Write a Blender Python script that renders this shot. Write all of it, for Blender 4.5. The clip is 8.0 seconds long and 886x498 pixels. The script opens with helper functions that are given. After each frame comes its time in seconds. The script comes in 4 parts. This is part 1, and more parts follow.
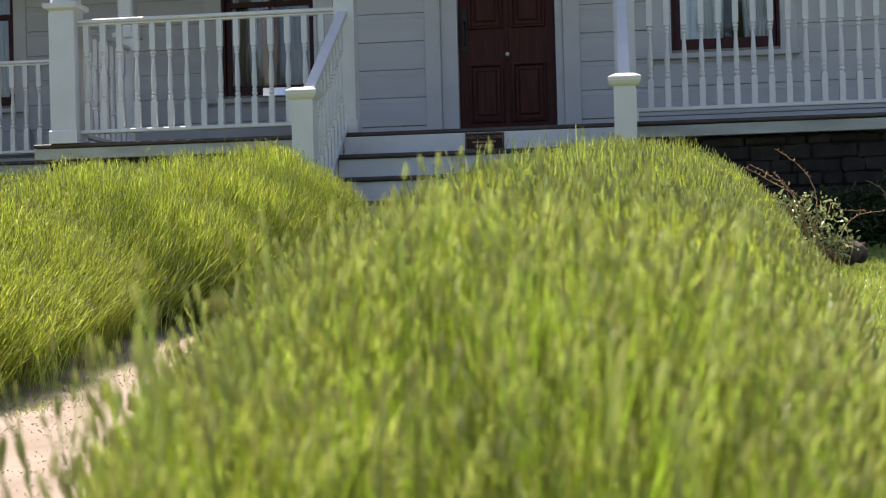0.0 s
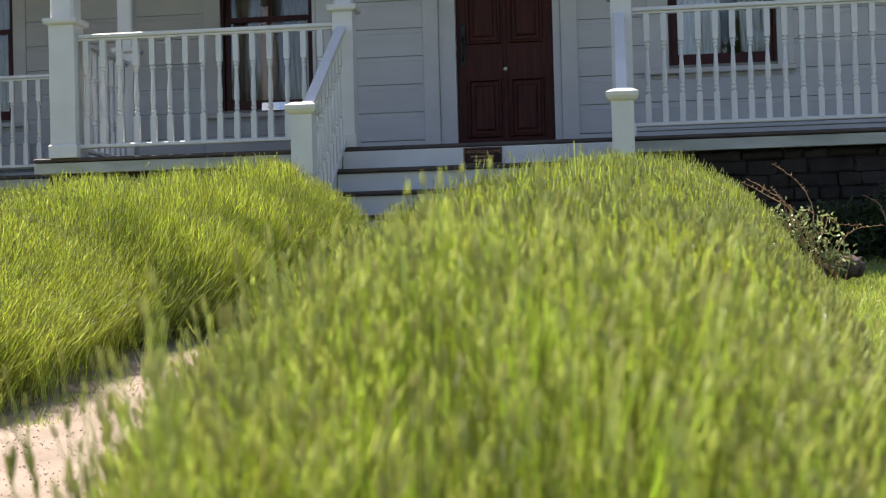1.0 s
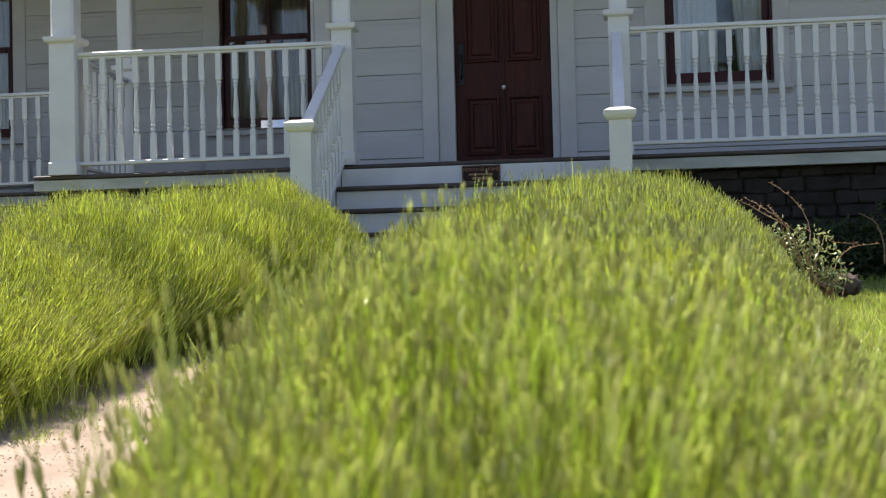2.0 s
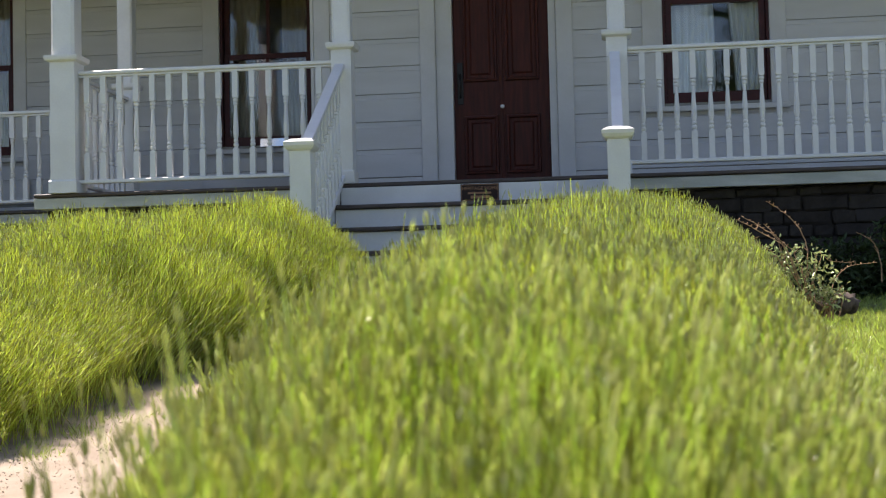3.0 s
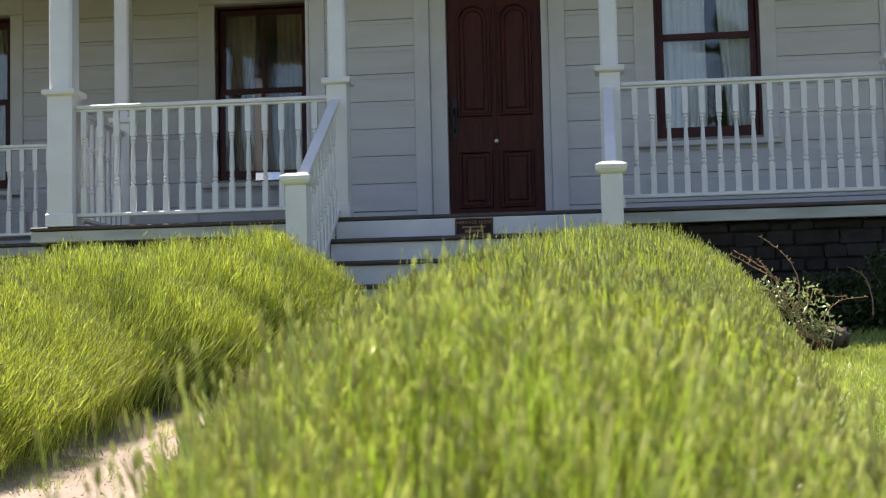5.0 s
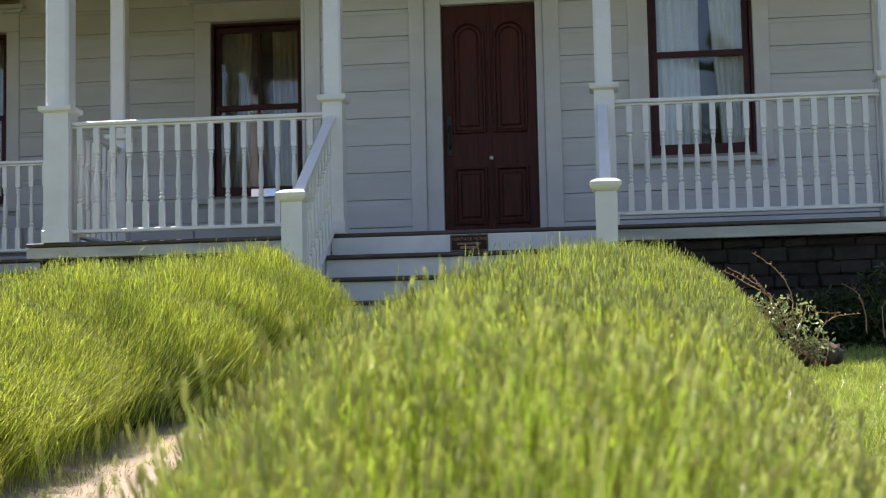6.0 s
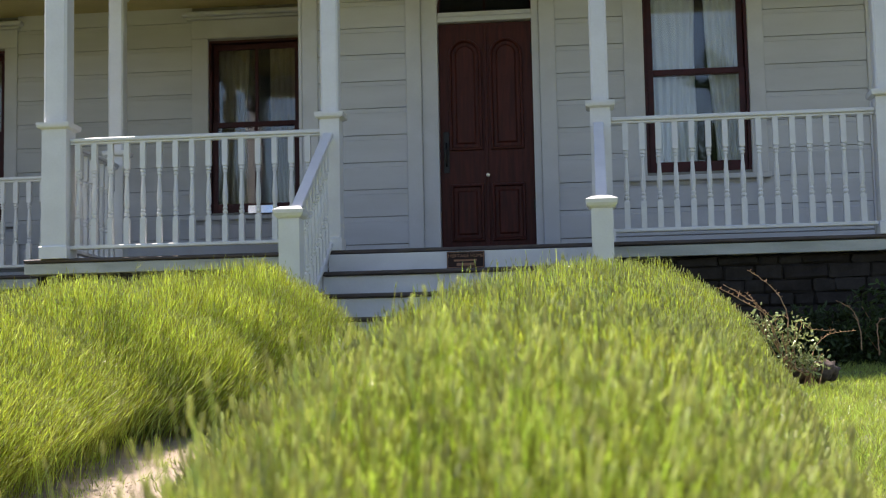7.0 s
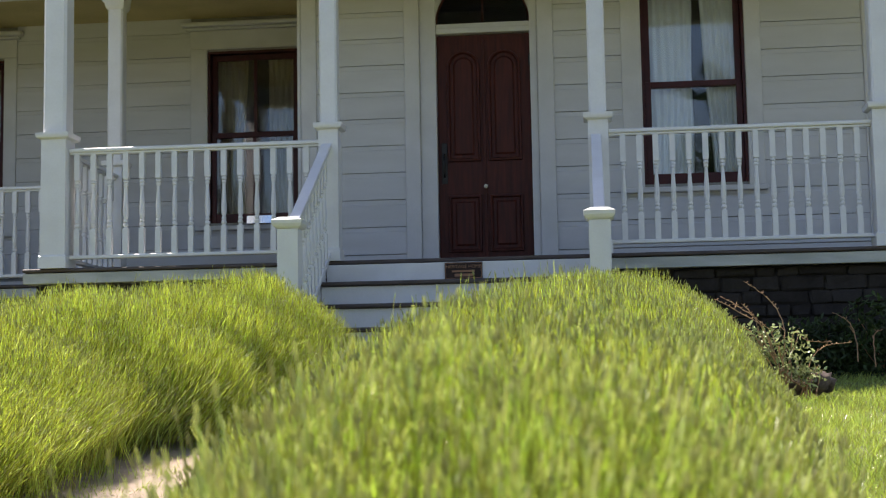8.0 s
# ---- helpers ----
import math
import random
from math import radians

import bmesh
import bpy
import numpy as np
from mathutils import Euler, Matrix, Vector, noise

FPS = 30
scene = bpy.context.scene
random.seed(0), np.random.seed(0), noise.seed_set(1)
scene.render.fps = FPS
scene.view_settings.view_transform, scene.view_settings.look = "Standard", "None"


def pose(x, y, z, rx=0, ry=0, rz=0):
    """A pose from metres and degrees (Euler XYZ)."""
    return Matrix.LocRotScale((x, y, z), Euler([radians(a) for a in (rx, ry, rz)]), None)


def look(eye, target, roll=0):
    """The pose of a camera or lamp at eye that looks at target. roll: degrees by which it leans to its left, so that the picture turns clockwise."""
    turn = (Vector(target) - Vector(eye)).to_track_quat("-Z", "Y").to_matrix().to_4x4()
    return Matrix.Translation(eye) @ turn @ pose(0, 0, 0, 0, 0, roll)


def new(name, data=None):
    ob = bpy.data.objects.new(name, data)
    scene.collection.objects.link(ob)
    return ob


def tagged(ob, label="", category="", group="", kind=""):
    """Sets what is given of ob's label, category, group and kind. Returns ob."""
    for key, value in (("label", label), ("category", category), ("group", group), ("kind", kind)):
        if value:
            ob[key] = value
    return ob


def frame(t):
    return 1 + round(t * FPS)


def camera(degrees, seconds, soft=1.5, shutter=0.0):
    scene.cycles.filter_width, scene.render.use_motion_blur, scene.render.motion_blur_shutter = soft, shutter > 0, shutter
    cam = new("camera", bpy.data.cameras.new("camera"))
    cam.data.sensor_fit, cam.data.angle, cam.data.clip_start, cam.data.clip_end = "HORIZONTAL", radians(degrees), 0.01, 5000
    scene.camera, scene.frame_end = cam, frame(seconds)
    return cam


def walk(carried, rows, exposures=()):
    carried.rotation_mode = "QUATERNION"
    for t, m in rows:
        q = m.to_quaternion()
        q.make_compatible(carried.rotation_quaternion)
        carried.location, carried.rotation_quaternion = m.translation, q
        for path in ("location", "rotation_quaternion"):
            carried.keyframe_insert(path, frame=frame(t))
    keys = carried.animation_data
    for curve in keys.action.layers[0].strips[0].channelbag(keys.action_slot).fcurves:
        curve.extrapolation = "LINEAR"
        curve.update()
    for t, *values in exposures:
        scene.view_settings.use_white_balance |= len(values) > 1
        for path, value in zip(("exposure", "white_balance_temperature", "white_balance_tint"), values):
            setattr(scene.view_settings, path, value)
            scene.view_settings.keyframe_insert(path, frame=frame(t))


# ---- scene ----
# ---- camera and its walk ----
FOV = 2 * math.degrees(math.atan(784 / 2500))
cam = camera(FOV, 8.0, soft=1.1)
cam.data.dof.use_dof = True
cam.data.dof.focus_distance, cam.data.dof.aperture_fstop = 7.0, 6.8


def aim(t, y, left, up, lean):
    """Camera pose: turned left and up by degrees, leaning to its left."""
    return t, Matrix.Translation((0, y, 0)) @ pose(0, 0, 0, 90 + up, 0, left) @ pose(0, 0, 0, 0, 0, lean)


walk(cam, [aim(*r) for r in (
    (0.0, 0.260, 7.18, 0.74, -1.50), (0.5, 0.244, 7.13, 0.99, -1.50), (1.0, 0.228, 7.08, 1.31, -1.49), (1.5, 0.211, 7.03, 1.65, -1.46),
    (3.0, 0.162, 6.88, 2.75, -1.33), (3.5, 0.146, 6.88, 3.09, -1.32), (4.0, 0.130, 6.84, 3.42, -1.31), (4.5, 0.114, 6.72, 3.77, -1.29),
    (6.0, 0.065, 6.35, 4.74, -1.23), (6.5, 0.049, 6.26, 5.11, -1.20), (7.0, 0.032, 6.18, 5.40, -1.15), (7.5, 0.016, 6.11, 5.65, -1.07), (8.0, 0.0, 6.07, 5.82, -1.00))],
     [(0.0, 0.92, 6500, 18), (3.0, 1.02, 6500, 18), (6.0, 1.07, 6500, 18), (8.0, 1.08, 6500, 18)])

# ---- world, sun, exposure ----
TO_SUN = Vector((-0.45, 0.375, 1.0)).normalized()
world = bpy.data.worlds.new("sky")
scene.world = world
world.use_nodes = True
wn = world.node_tree.nodes
sky = wn.new("ShaderNodeTexSky")
sky.sky_type = "NISHITA"
sky.sun_disc = False
sky.sun_elevation = math.asin(TO_SUN.z)
sky.sun_rotation = math.atan2(TO_SUN.x, TO_SUN.y)
wn["Background"].inputs["Strength"].default_value = 0.092
world.node_tree.links.new(sky.outputs["Color"], wn["Background"].inputs["Color"])
sun = new("sun", bpy.data.lights.new("sun", "SUN"))
sun.data.energy, sun.data.angle, sun.data.color = 5.0, radians(0.53), (1.0, 0.93, 0.82)
sun.matrix_world = look(TO_SUN * 40, (0, 0, 0))


# ---- materials ----
def material(name, color, rough=0.6, second=None, scale=8.0, fine=60.0, bump=0.15, metal=0.0, mix=0.5,
             translucent=0.0, per=None, spread=0.12, tcolor=None, spec=0.5, stretch=(1, 1, 1)):
    """Principled surface with two scales of colour variation and fine relief; per: 'island' or 'object' tints pieces apart."""
    m = bpy.data.materials.new(name)
    m.use_nodes = True
    nt = m.node_tree
    n, link = nt.nodes, nt.links.new
    p = n["Principled BSDF"]
    p.inputs["Roughness"].default_value = rough
    p.inputs["Metallic"].default_value = metal
    p.inputs["Specular IOR Level"].default_value = spec
    tc = n.new("ShaderNodeTexCoord")
    mp = n.new("ShaderNodeMapping")
    mp.inputs["Scale"].default_value = stretch
    link(tc.outputs["Object"], mp.inputs["Vector"])
    big = n.new("ShaderNodeTexNoise")
    big.inputs["Scale"].default_value, big.inputs["Detail"].default_value = scale, 6
    small = n.new("ShaderNodeTexNoise")
    small.inputs["Scale"].default_value, small.inputs["Detail"].default_value = fine, 4
    link(mp.outputs["Vector"], big.inputs["Vector"])
    link(mp.outputs["Vector"], small.inputs["Vector"])
    second = second or tuple(c * 0.78 for c in color)
    ramp = n.new("ShaderNodeValToRGB")
    ramp.color_ramp.elements[0].position, ramp.color_ramp.elements[1].position = 0.5 - mix * 0.35, 0.5 + mix * 0.35
    ramp.color_ramp.elements[0].color, ramp.color_ramp.elements[1].color = (*second, 1), (*color, 1)
    add = n.new("ShaderNodeMath")
    add.operation = "MULTIPLY_ADD"
    add.inputs[1].default_value = 0.35
    link(small.outputs["Fac"], add.inputs[0])
    sub = n.new("ShaderNodeMath")
    sub.operation = "SUBTRACT"
    sub.inputs[1].default_value = 0.175
    link(big.outputs["Fac"], sub.inputs[0])
    link(sub.outputs[0], add.inputs[2])
    link(add.outputs[0], ramp.inputs["Fac"])
    out = ramp.outputs["Color"]
    if per:
        hsv = n.new("ShaderNodeHueSaturation")
        if per == "island":
            rnd = n.new("ShaderNodeNewGeometry").outputs["Random Per Island"]
        else:
            rnd = n.new("ShaderNodeObjectInfo").outputs["Random"]
        mr = n.new("ShaderNodeMapRange")
        mr.inputs["To Min"].default_value, mr.inputs["To Max"].default_value = 1 - spread, 1 + spread
        link(rnd, mr.inputs["Value"])
        link(mr.outputs["Result"], hsv.inputs["Value"])
        hue = n.new("ShaderNodeMapRange")
        hue.inputs["To Min"].default_value, hue.inputs["To Max"].default_value = 0.5 - spread * 0.035, 0.5 + spread * 0.035
        link(rnd, hue.inputs["Value"])
        link(hue.outputs["Result"], hsv.inputs["Hue"])
        link(out, hsv.inputs["Color"])
        out = hsv.outputs["Color"]
    link(out, p.inputs["Base Color"])
    if bump:
        b = n.new("ShaderNodeBump")
        b.inputs["Strength"].default_value, b.inputs["Distance"].default_value = bump, 0.01
        link(add.outputs[0], b.inputs["Height"])
        link(b.outputs["Normal"], p.inputs["Normal"])
    if translucent:
        tr = n.new("ShaderNodeBsdfTranslucent")
        if tcolor:
            tint = n.new("ShaderNodeMix")
            tint.data_type, tint.blend_type = "RGBA", "MULTIPLY"
            tint.inputs[0].default_value = 1.0
            tint.inputs[7].default_value = (*tcolor, 1)
            link(out, tint.inputs[6])
            link(tint.outputs[2], tr.inputs["Color"])
        else:
            link(out, tr.inputs["Color"])
        ms = n.new("ShaderNodeMixShader")
        ms.inputs[0].default_value = translucent
        link(p.outputs[0], ms.inputs[1])
        link(tr.outputs[0], ms.inputs[2])
        link(ms.outputs[0], n["Material Output"].inputs["Surface"])
    return m


def glass(name):
    m = bpy.data.materials.new(name)
    m.use_nodes = True
    n, link = m.node_tree.nodes, m.node_tree.links.new
    n.remove(n["Principled BSDF"])
    clear, gloss, ms, fr = (n.new(k) for k in ("ShaderNodeBsdfTransparent", "ShaderNodeBsdfGlossy", "ShaderNodeMixShader", "ShaderNodeFresnel"))
    clear.inputs["Color"].default_value = (0.95, 0.97, 0.97, 1)
    gloss.inputs["Roughness"].default_value = 0.02
    fr.inputs["IOR"].default_value = 1.75
    nz, b = n.new("ShaderNodeTexNoise"), n.new("ShaderNodeBump")
    nz.inputs["Scale"].default_value = 3.0
    b.inputs["Strength"].default_value, b.inputs["Distance"].default_value = 0.06, 0.02
    link(nz.outputs["Fac"], b.inputs["Height"])
    link(b.outputs["Normal"], gloss.inputs["Normal"])
    link(fr.outputs[0], ms.inputs[0])
    link(clear.outputs[0], ms.inputs[1])
    link(gloss.outputs[0], ms.inputs[2])
    link(ms.outputs[0], n["Material Output"].inputs["Surface"])
    return m


WALL = material("cream_siding_paint", (0.585, 0.578, 0.585), 0.5, (0.53, 0.523, 0.525), 1.5, 40, 0.08, per="object", spread=0.025, stretch=(1, 1, 5))
# darker copy of the white trim, porch shade put into the colour
CASING = material("shaded_white_casing_paint", (0.62, 0.61, 0.61), 0.45, (0.555, 0.545, 0.54), 4, 70, 0.08)
TRIM = material("white_trim_paint", (0.755, 0.75, 0.745), 0.42, (0.68, 0.67, 0.66), 4, 70, 0.08)
SHEATH = material("wall_sheathing", (0.30, 0.29, 0.26), 0.8)
CEIL = material("porch_ceiling_paint", (0.60, 0.48, 0.22), 0.6, None, 2, 40)
DECK = material("grey_deck_paint", (0.17, 0.155, 0.15), 0.55, (0.11, 0.095, 0.09), 5, 50, 0.2)
NOSING = material("worn_brown_step_edge", (0.095, 0.072, 0.062), 0.6, (0.05, 0.036, 0.03), 9, 70, 0.25, stretch=(0.6, 5, 5))
DOORWOOD = material("dark_red_brown_door", (0.085, 0.019, 0.012), 0.5, (0.045, 0.011, 0.008), 6, 90, 0.12, stretch=(6, 6, 0.6), spec=0.22)
SASH = material("dark_maroon_sash_paint", (0.068, 0.012, 0.012), 0.45, (0.042, 0.008, 0.008), 10, 80, 0.08, spec=0.3)
CLOTH = material("white_curtain_cloth", (0.93, 0.93, 0.93), 0.85, (0.86, 0.86, 0.86), 7, 200, 0.1)
TAN = material("tan_curtain_cloth", (0.42, 0.37, 0.26), 0.85, (0.33, 0.28, 0.2), 7, 200, 0.1, translucent=0.2)
ROOM = material("shade_dark_plaster", (0.07, 0.075, 0.09), 0.8)
BLACKMETAL = material("blackened_metal", (0.03, 0.028, 0.026), 0.4, None, 20, 90, 0.05, metal=0.7)
PLAQUE = material("brown_plaque", (0.036, 0.018, 0.014), 0.5, (0.024, 0.012, 0.01), 15, 90, 0.08, spec=0.2)
LETTER = material("tan_lettering", (0.34, 0.17, 0.09), 0.55)
STONE = material("dark_basalt_block", (0.052, 0.044, 0.038), 0.95, (0.034, 0.029, 0.025), 9, 60, 0.6, per="object", spread=0.15, spec=0.06)
MORTAR = material("grey_mortar", (0.048, 0.042, 0.038), 0.95, (0.03, 0.026, 0.024), spec=0.06)
FASCIA = material("weathered_fascia_paint", (0.52, 0.525, 0.49), 0.55, (0.36, 0.37, 0.33), 3, 60, 0.12, stretch=(1, 1, 4))
SHINGLE = material("weathered_roof", (0.13, 0.12, 0.115), 0.85, None, 3, 40, 0.4)
SOIL = material("dry_soil_and_turf", (0.145, 0.16, 0.045), 0.95, (0.095, 0.10, 0.035), 0.8, 25, 0.5)
GRAVEL = material("pale_bark_gravel", (0.37, 0.29, 0.215), 0.9, (0.26, 0.20, 0.14), 6, 120, 0.5)
CHIP = material("pale_gravel_chip", (0.42, 0.33, 0.24), 0.9, (0.34, 0.265, 0.19), 20, 150, 0.3, per="island", spread=0.3)
# inner leaf colour is darkened: the gaps' shade is put into it
CORE = material("shade_dark_inner_leaves", (0.09, 0.125, 0.026), 0.85, (0.04, 0.058, 0.013), 9, 60, 0.8)
STEM = material("fresh_green_stem", (0.49, 0.545, 0.132), 0.22, (0.30, 0.355, 0.073), 2.5, 60, 0.0, translucent=0.38, per="island", spread=0.65, tcolor=(1.48, 1.46, 0.62), spec=1.0)
STEM_NEAR = material("round_green_stem", (0.50, 0.56, 0.18), 0.24, (0.33, 0.39, 0.11), 2.5, 60, 0.0, translucent=0.52, per="island", spread=0.55, tcolor=(1.6, 1.56, 0.82), spec=0.9)
LEAF = material("grey_green_lavender_leaf", (0.485, 0.53, 0.225), 0.22, (0.34, 0.385, 0.14), 3, 60, 0.0, translucent=0.48, per="island", spread=0.5, tcolor=(1.54, 1.52, 0.8), spec=0.95)
BUD_NEAR = material("pale_lavender_bud", (0.60, 0.63, 0.32), 0.5, (0.38, 0.40, 0.19), 300, 600, 0.3, spec=0.3, per="island", spread=0.35, translucent=0.5, tcolor=(1.42, 1.4, 0.88))
BUD = material("green_lavender_bud", (0.54, 0.57, 0.27), 0.28, (0.30, 0.33, 0.12), 120, 400, 0.3, spec=0.8, per="island", spread=0.4, translucent=0.42, tcolor=(1.3, 1.28, 0.8))
TURF = material("lawn_grass_blade", (0.41, 0.48, 0.14), 0.24, (0.25, 0.32, 0.07), 1.2, 30, 0.0, translucent=0.46, per="island", spread=0.55, tcolor=(1.45, 1.45, 0.75), spec=1.0)
SHRUB = material("shade_darkened_leaf", (0.05, 0.08, 0.02), 0.6, (0.03, 0.05, 0.015), 3, 60, 0.0, translucent=0.3, per="island", spread=0.35)
PALELEAF = material("pale_shrub_leaf", (0.44, 0.48, 0.22), 0.25, (0.26, 0.32, 0.11), 3, 60, 0.0, translucent=0.35, per="island", spread=0.5, spec=0.8)
TWIG = material("dry_brown_twig", (0.48, 0.29, 0.15), 0.8, (0.26, 0.15, 0.08), 30, 120, 0.3)
ROCK = material("grey_brown_rock", (0.16, 0.118, 0.095), 0.95, (0.05, 0.036, 0.03), 14, 70, 0.9)
MIRROR_METAL = material("sky_mirror_metal", (0.85, 0.9, 0.95), 0.12, None, 8, 80, 0.02, metal=1.0)
PANE = glass("window_glass")


# ---- mesh helpers ----
def part(name, bm, mat, parent=None, label="", smooth=False):
    """Links a bmesh as one mesh object under a thing or part."""
    me = bpy.data.meshes.new(name)
    bm.to_mesh(me)
    bm.free()
    for mt in (mat if isinstance(mat, (list, tuple)) else (mat,)):
        me.materials.append(mt)
    if smooth:
        me.polygons.foreach_set("use_smooth", [True] * len(me.polygons))
    ob = new(name, me)
    if parent:
        ob.parent = parent
    return tagged(ob, label)


def thing(name, label, category, group="", kind="", at=(0, 0, 0)):
    ob = new(name)
    ob.location = at
    ob.empty_display_size = 0.1
    return tagged(ob, label, category, group, kind)


def box(bm, x0, x1, y0, y1, z0, z1, bevel=0.0, seg=1):
    vs = [bm.verts.new((x, y, z)) for z in (z0, z1) for y in (y0, y1) for x in (x0, x1)]
    fs = [bm.faces.new([vs[i] for i in q]) for q in ((0, 2, 3, 1), (4, 5, 7, 6), (0, 1, 5, 4), (2, 6, 7, 3), (0, 4, 6, 2), (1, 3, 7, 5))]
    if bevel:
        es = list({e for f in fs for e in f.edges})
        bmesh.ops.bevel(bm, geom=es, offset=bevel, segments=seg, affect="EDGES", profile=0.5)
    return bm


def boxes(*rows, bevel=0.0):
    bm = bmesh.new()
    for r in rows:
        box(bm, *r, bevel=bevel)
    return bm


def profile_turn(bm, stations, sides, cx=0, cy=0, turn=0.0):
    """Stacked rings: stations of (z, half width); sides 4 gives a square shaft."""
    k = 1 / math.cos(math.pi / sides)
    rings = [[bm.verts.new((cx + h * k * math.cos(turn + 2 * math.pi * (i + 0.5) / sides), cy + h * k * math.sin(turn + 2 * math.pi * (i + 0.5) / sides), z))
              for i in range(sides)] for z, h in stations]
    for a, b in zip(rings, rings[1:]):
        for i in range(sides):
            bm.faces.new((a[i], a[(i + 1) % sides], b[(i + 1) % sides], b[i]))
    bm.faces.new(rings[0][::-1])
    bm.faces.new(rings[-1])
    return bm


def tube(bm, pts, r0, r1, sides=6):
    rings = []
    for i, p in enumerate(pts):
        p = Vector(p)
        d = (Vector(pts[min(i + 1, len(pts) - 1)]) - Vector(pts[max(i - 1, 0)])).normalized()
        a = d.orthogonal().normalized()
        b = d.cross(a)
        r = r0 + (r1 - r0) * i / (len(pts) - 1)
        rings.append([bm.verts.new(p + (a * math.cos(2 * math.pi * k / sides) + b * math.sin(2 * math.pi * k / sides)) * r) for k in range(sides)])
    for a, b in zip(rings, rings[1:]):
        for k in range(sides):
            bm.faces.new((a[k], a[(k + 1) % sides], b[(k + 1) % sides], b[k]))
    bm.faces.new(rings[0][::-1])
    bm.faces.new(rings[-1])
    return bm


def big_mesh(name, verts, faces, mat, parent=None, smooth=False):
    """One mesh from arrays: verts (n, 3), faces (m, k)."""
    me = bpy.data.meshes.new(name)
    k = faces.shape[1]
    me.vertices.add(len(verts))
    me.vertices.foreach_set("co", verts.astype(np.float32).ravel())
    me.loops.add(faces.size)
    me.loops.foreach_set("vertex_index", faces.astype(np.int32).ravel())
    me.polygons.add(len(faces))
    me.polygons.foreach_set("loop_start", np.arange(len(faces), dtype=np.int32) * k)
    me.polygons.foreach_set("loop_total", np.full(len(faces), k, dtype=np.int32))
    if smooth:
        me.polygons.foreach_set("use_smooth", [True] * len(faces))
    me.update(calc_edges=True)
    me.materials.append(mat)
    ob = new(name, me)
    if parent:
        ob.parent = parent
    return ob


def blades(base, tip, bend, radius, stations, sides=3, flat=1.0, open_side=0):
    """Many tapered stalks at once. stations: (share of length, share of radius); open_side 1 leaves a channel. Returns verts and quad faces."""
    n = len(base)
    d = tip - base
    ln = np.linalg.norm(d, axis=1, keepdims=True)
    d = d / np.maximum(ln, 1e-9)
    ref = np.random.normal(size=(n, 3))
    a = np.cross(d, ref)
    a /= np.maximum(np.linalg.norm(a, axis=1, keepdims=True), 1e-9)
    b = np.cross(d, a)
    vs = []
    for s, r in stations:
        c = base + (tip - base) * s + bend * (4 * s * (1 - s))
        for k in range(sides):
            w = 2 * math.pi * k / sides
            vs.append(c + (a * math.cos(w) + b * math.sin(w) * flat) * (radius * r)[:, None])
    v = np.stack(vs, 1)
    m = len(stations)
    f = np.array([(i * sides + k, i * sides + (k + 1) % sides, (i + 1) * sides + (k + 1) % sides, (i + 1) * sides + k)
                  for i in range(m - 1) for k in range(sides - open_side)])
    faces = (f[None] + (np.arange(n) * m * sides)[:, None, None]).reshape(-1, 4)
    return v.reshape(-1, 3), faces


# ---- ground, path ----
FLOOR_Z, PORCH_Y, WALL_Y, WING_Y, SIDE_Y = 1.0, 10.42, 12.0, 13.62, 11.81


def ground_z(x, y):
    """The garden climbs gently to the house."""
    s = 0.085 * (min(max(y, -14.0), 9.6) - 9.3)
    return s + 0.012 * noise.noise(Vector((x * 0.9, y * 0.9, 0))) + 0.02 * noise.noise(Vector((x * 0.25, y * 0.25, 4)))


def axis(near, far, step, grow):
    vals, s, v = [0.0], step, 0.0
    while v < far:
        if v > near:
            s *= grow
        v += s
        vals.append(v)
    return vals


def ground():
    xs = axis(6, 1500, 0.25, 1.3)
    xs = [-v for v in xs[:0:-1]] + xs
    ys = axis(14, 1500, 0.25, 1.3)
    ys = [-v for v in axis(4, 1500, 0.5, 1.3)[:0:-1]] + ys
    bm = bmesh.new()
    grid = [[bm.verts.new((x, y, ground_z(x, y))) for x in xs] for y in ys]
    for a, b in zip(grid, grid[1:]):
        for i in range(len(xs) - 1):
            bm.faces.new((a[i], a[i + 1], b[i + 1], b[i]))
    return tagged(part("ground", bm, SOIL, smooth=True), "rough turf and soil rising gently to the house", "ground", kind="structure")


def path_edges(y):
    return -2.12, max(-0.55 - 0.16 * y, -1.58)


ground()


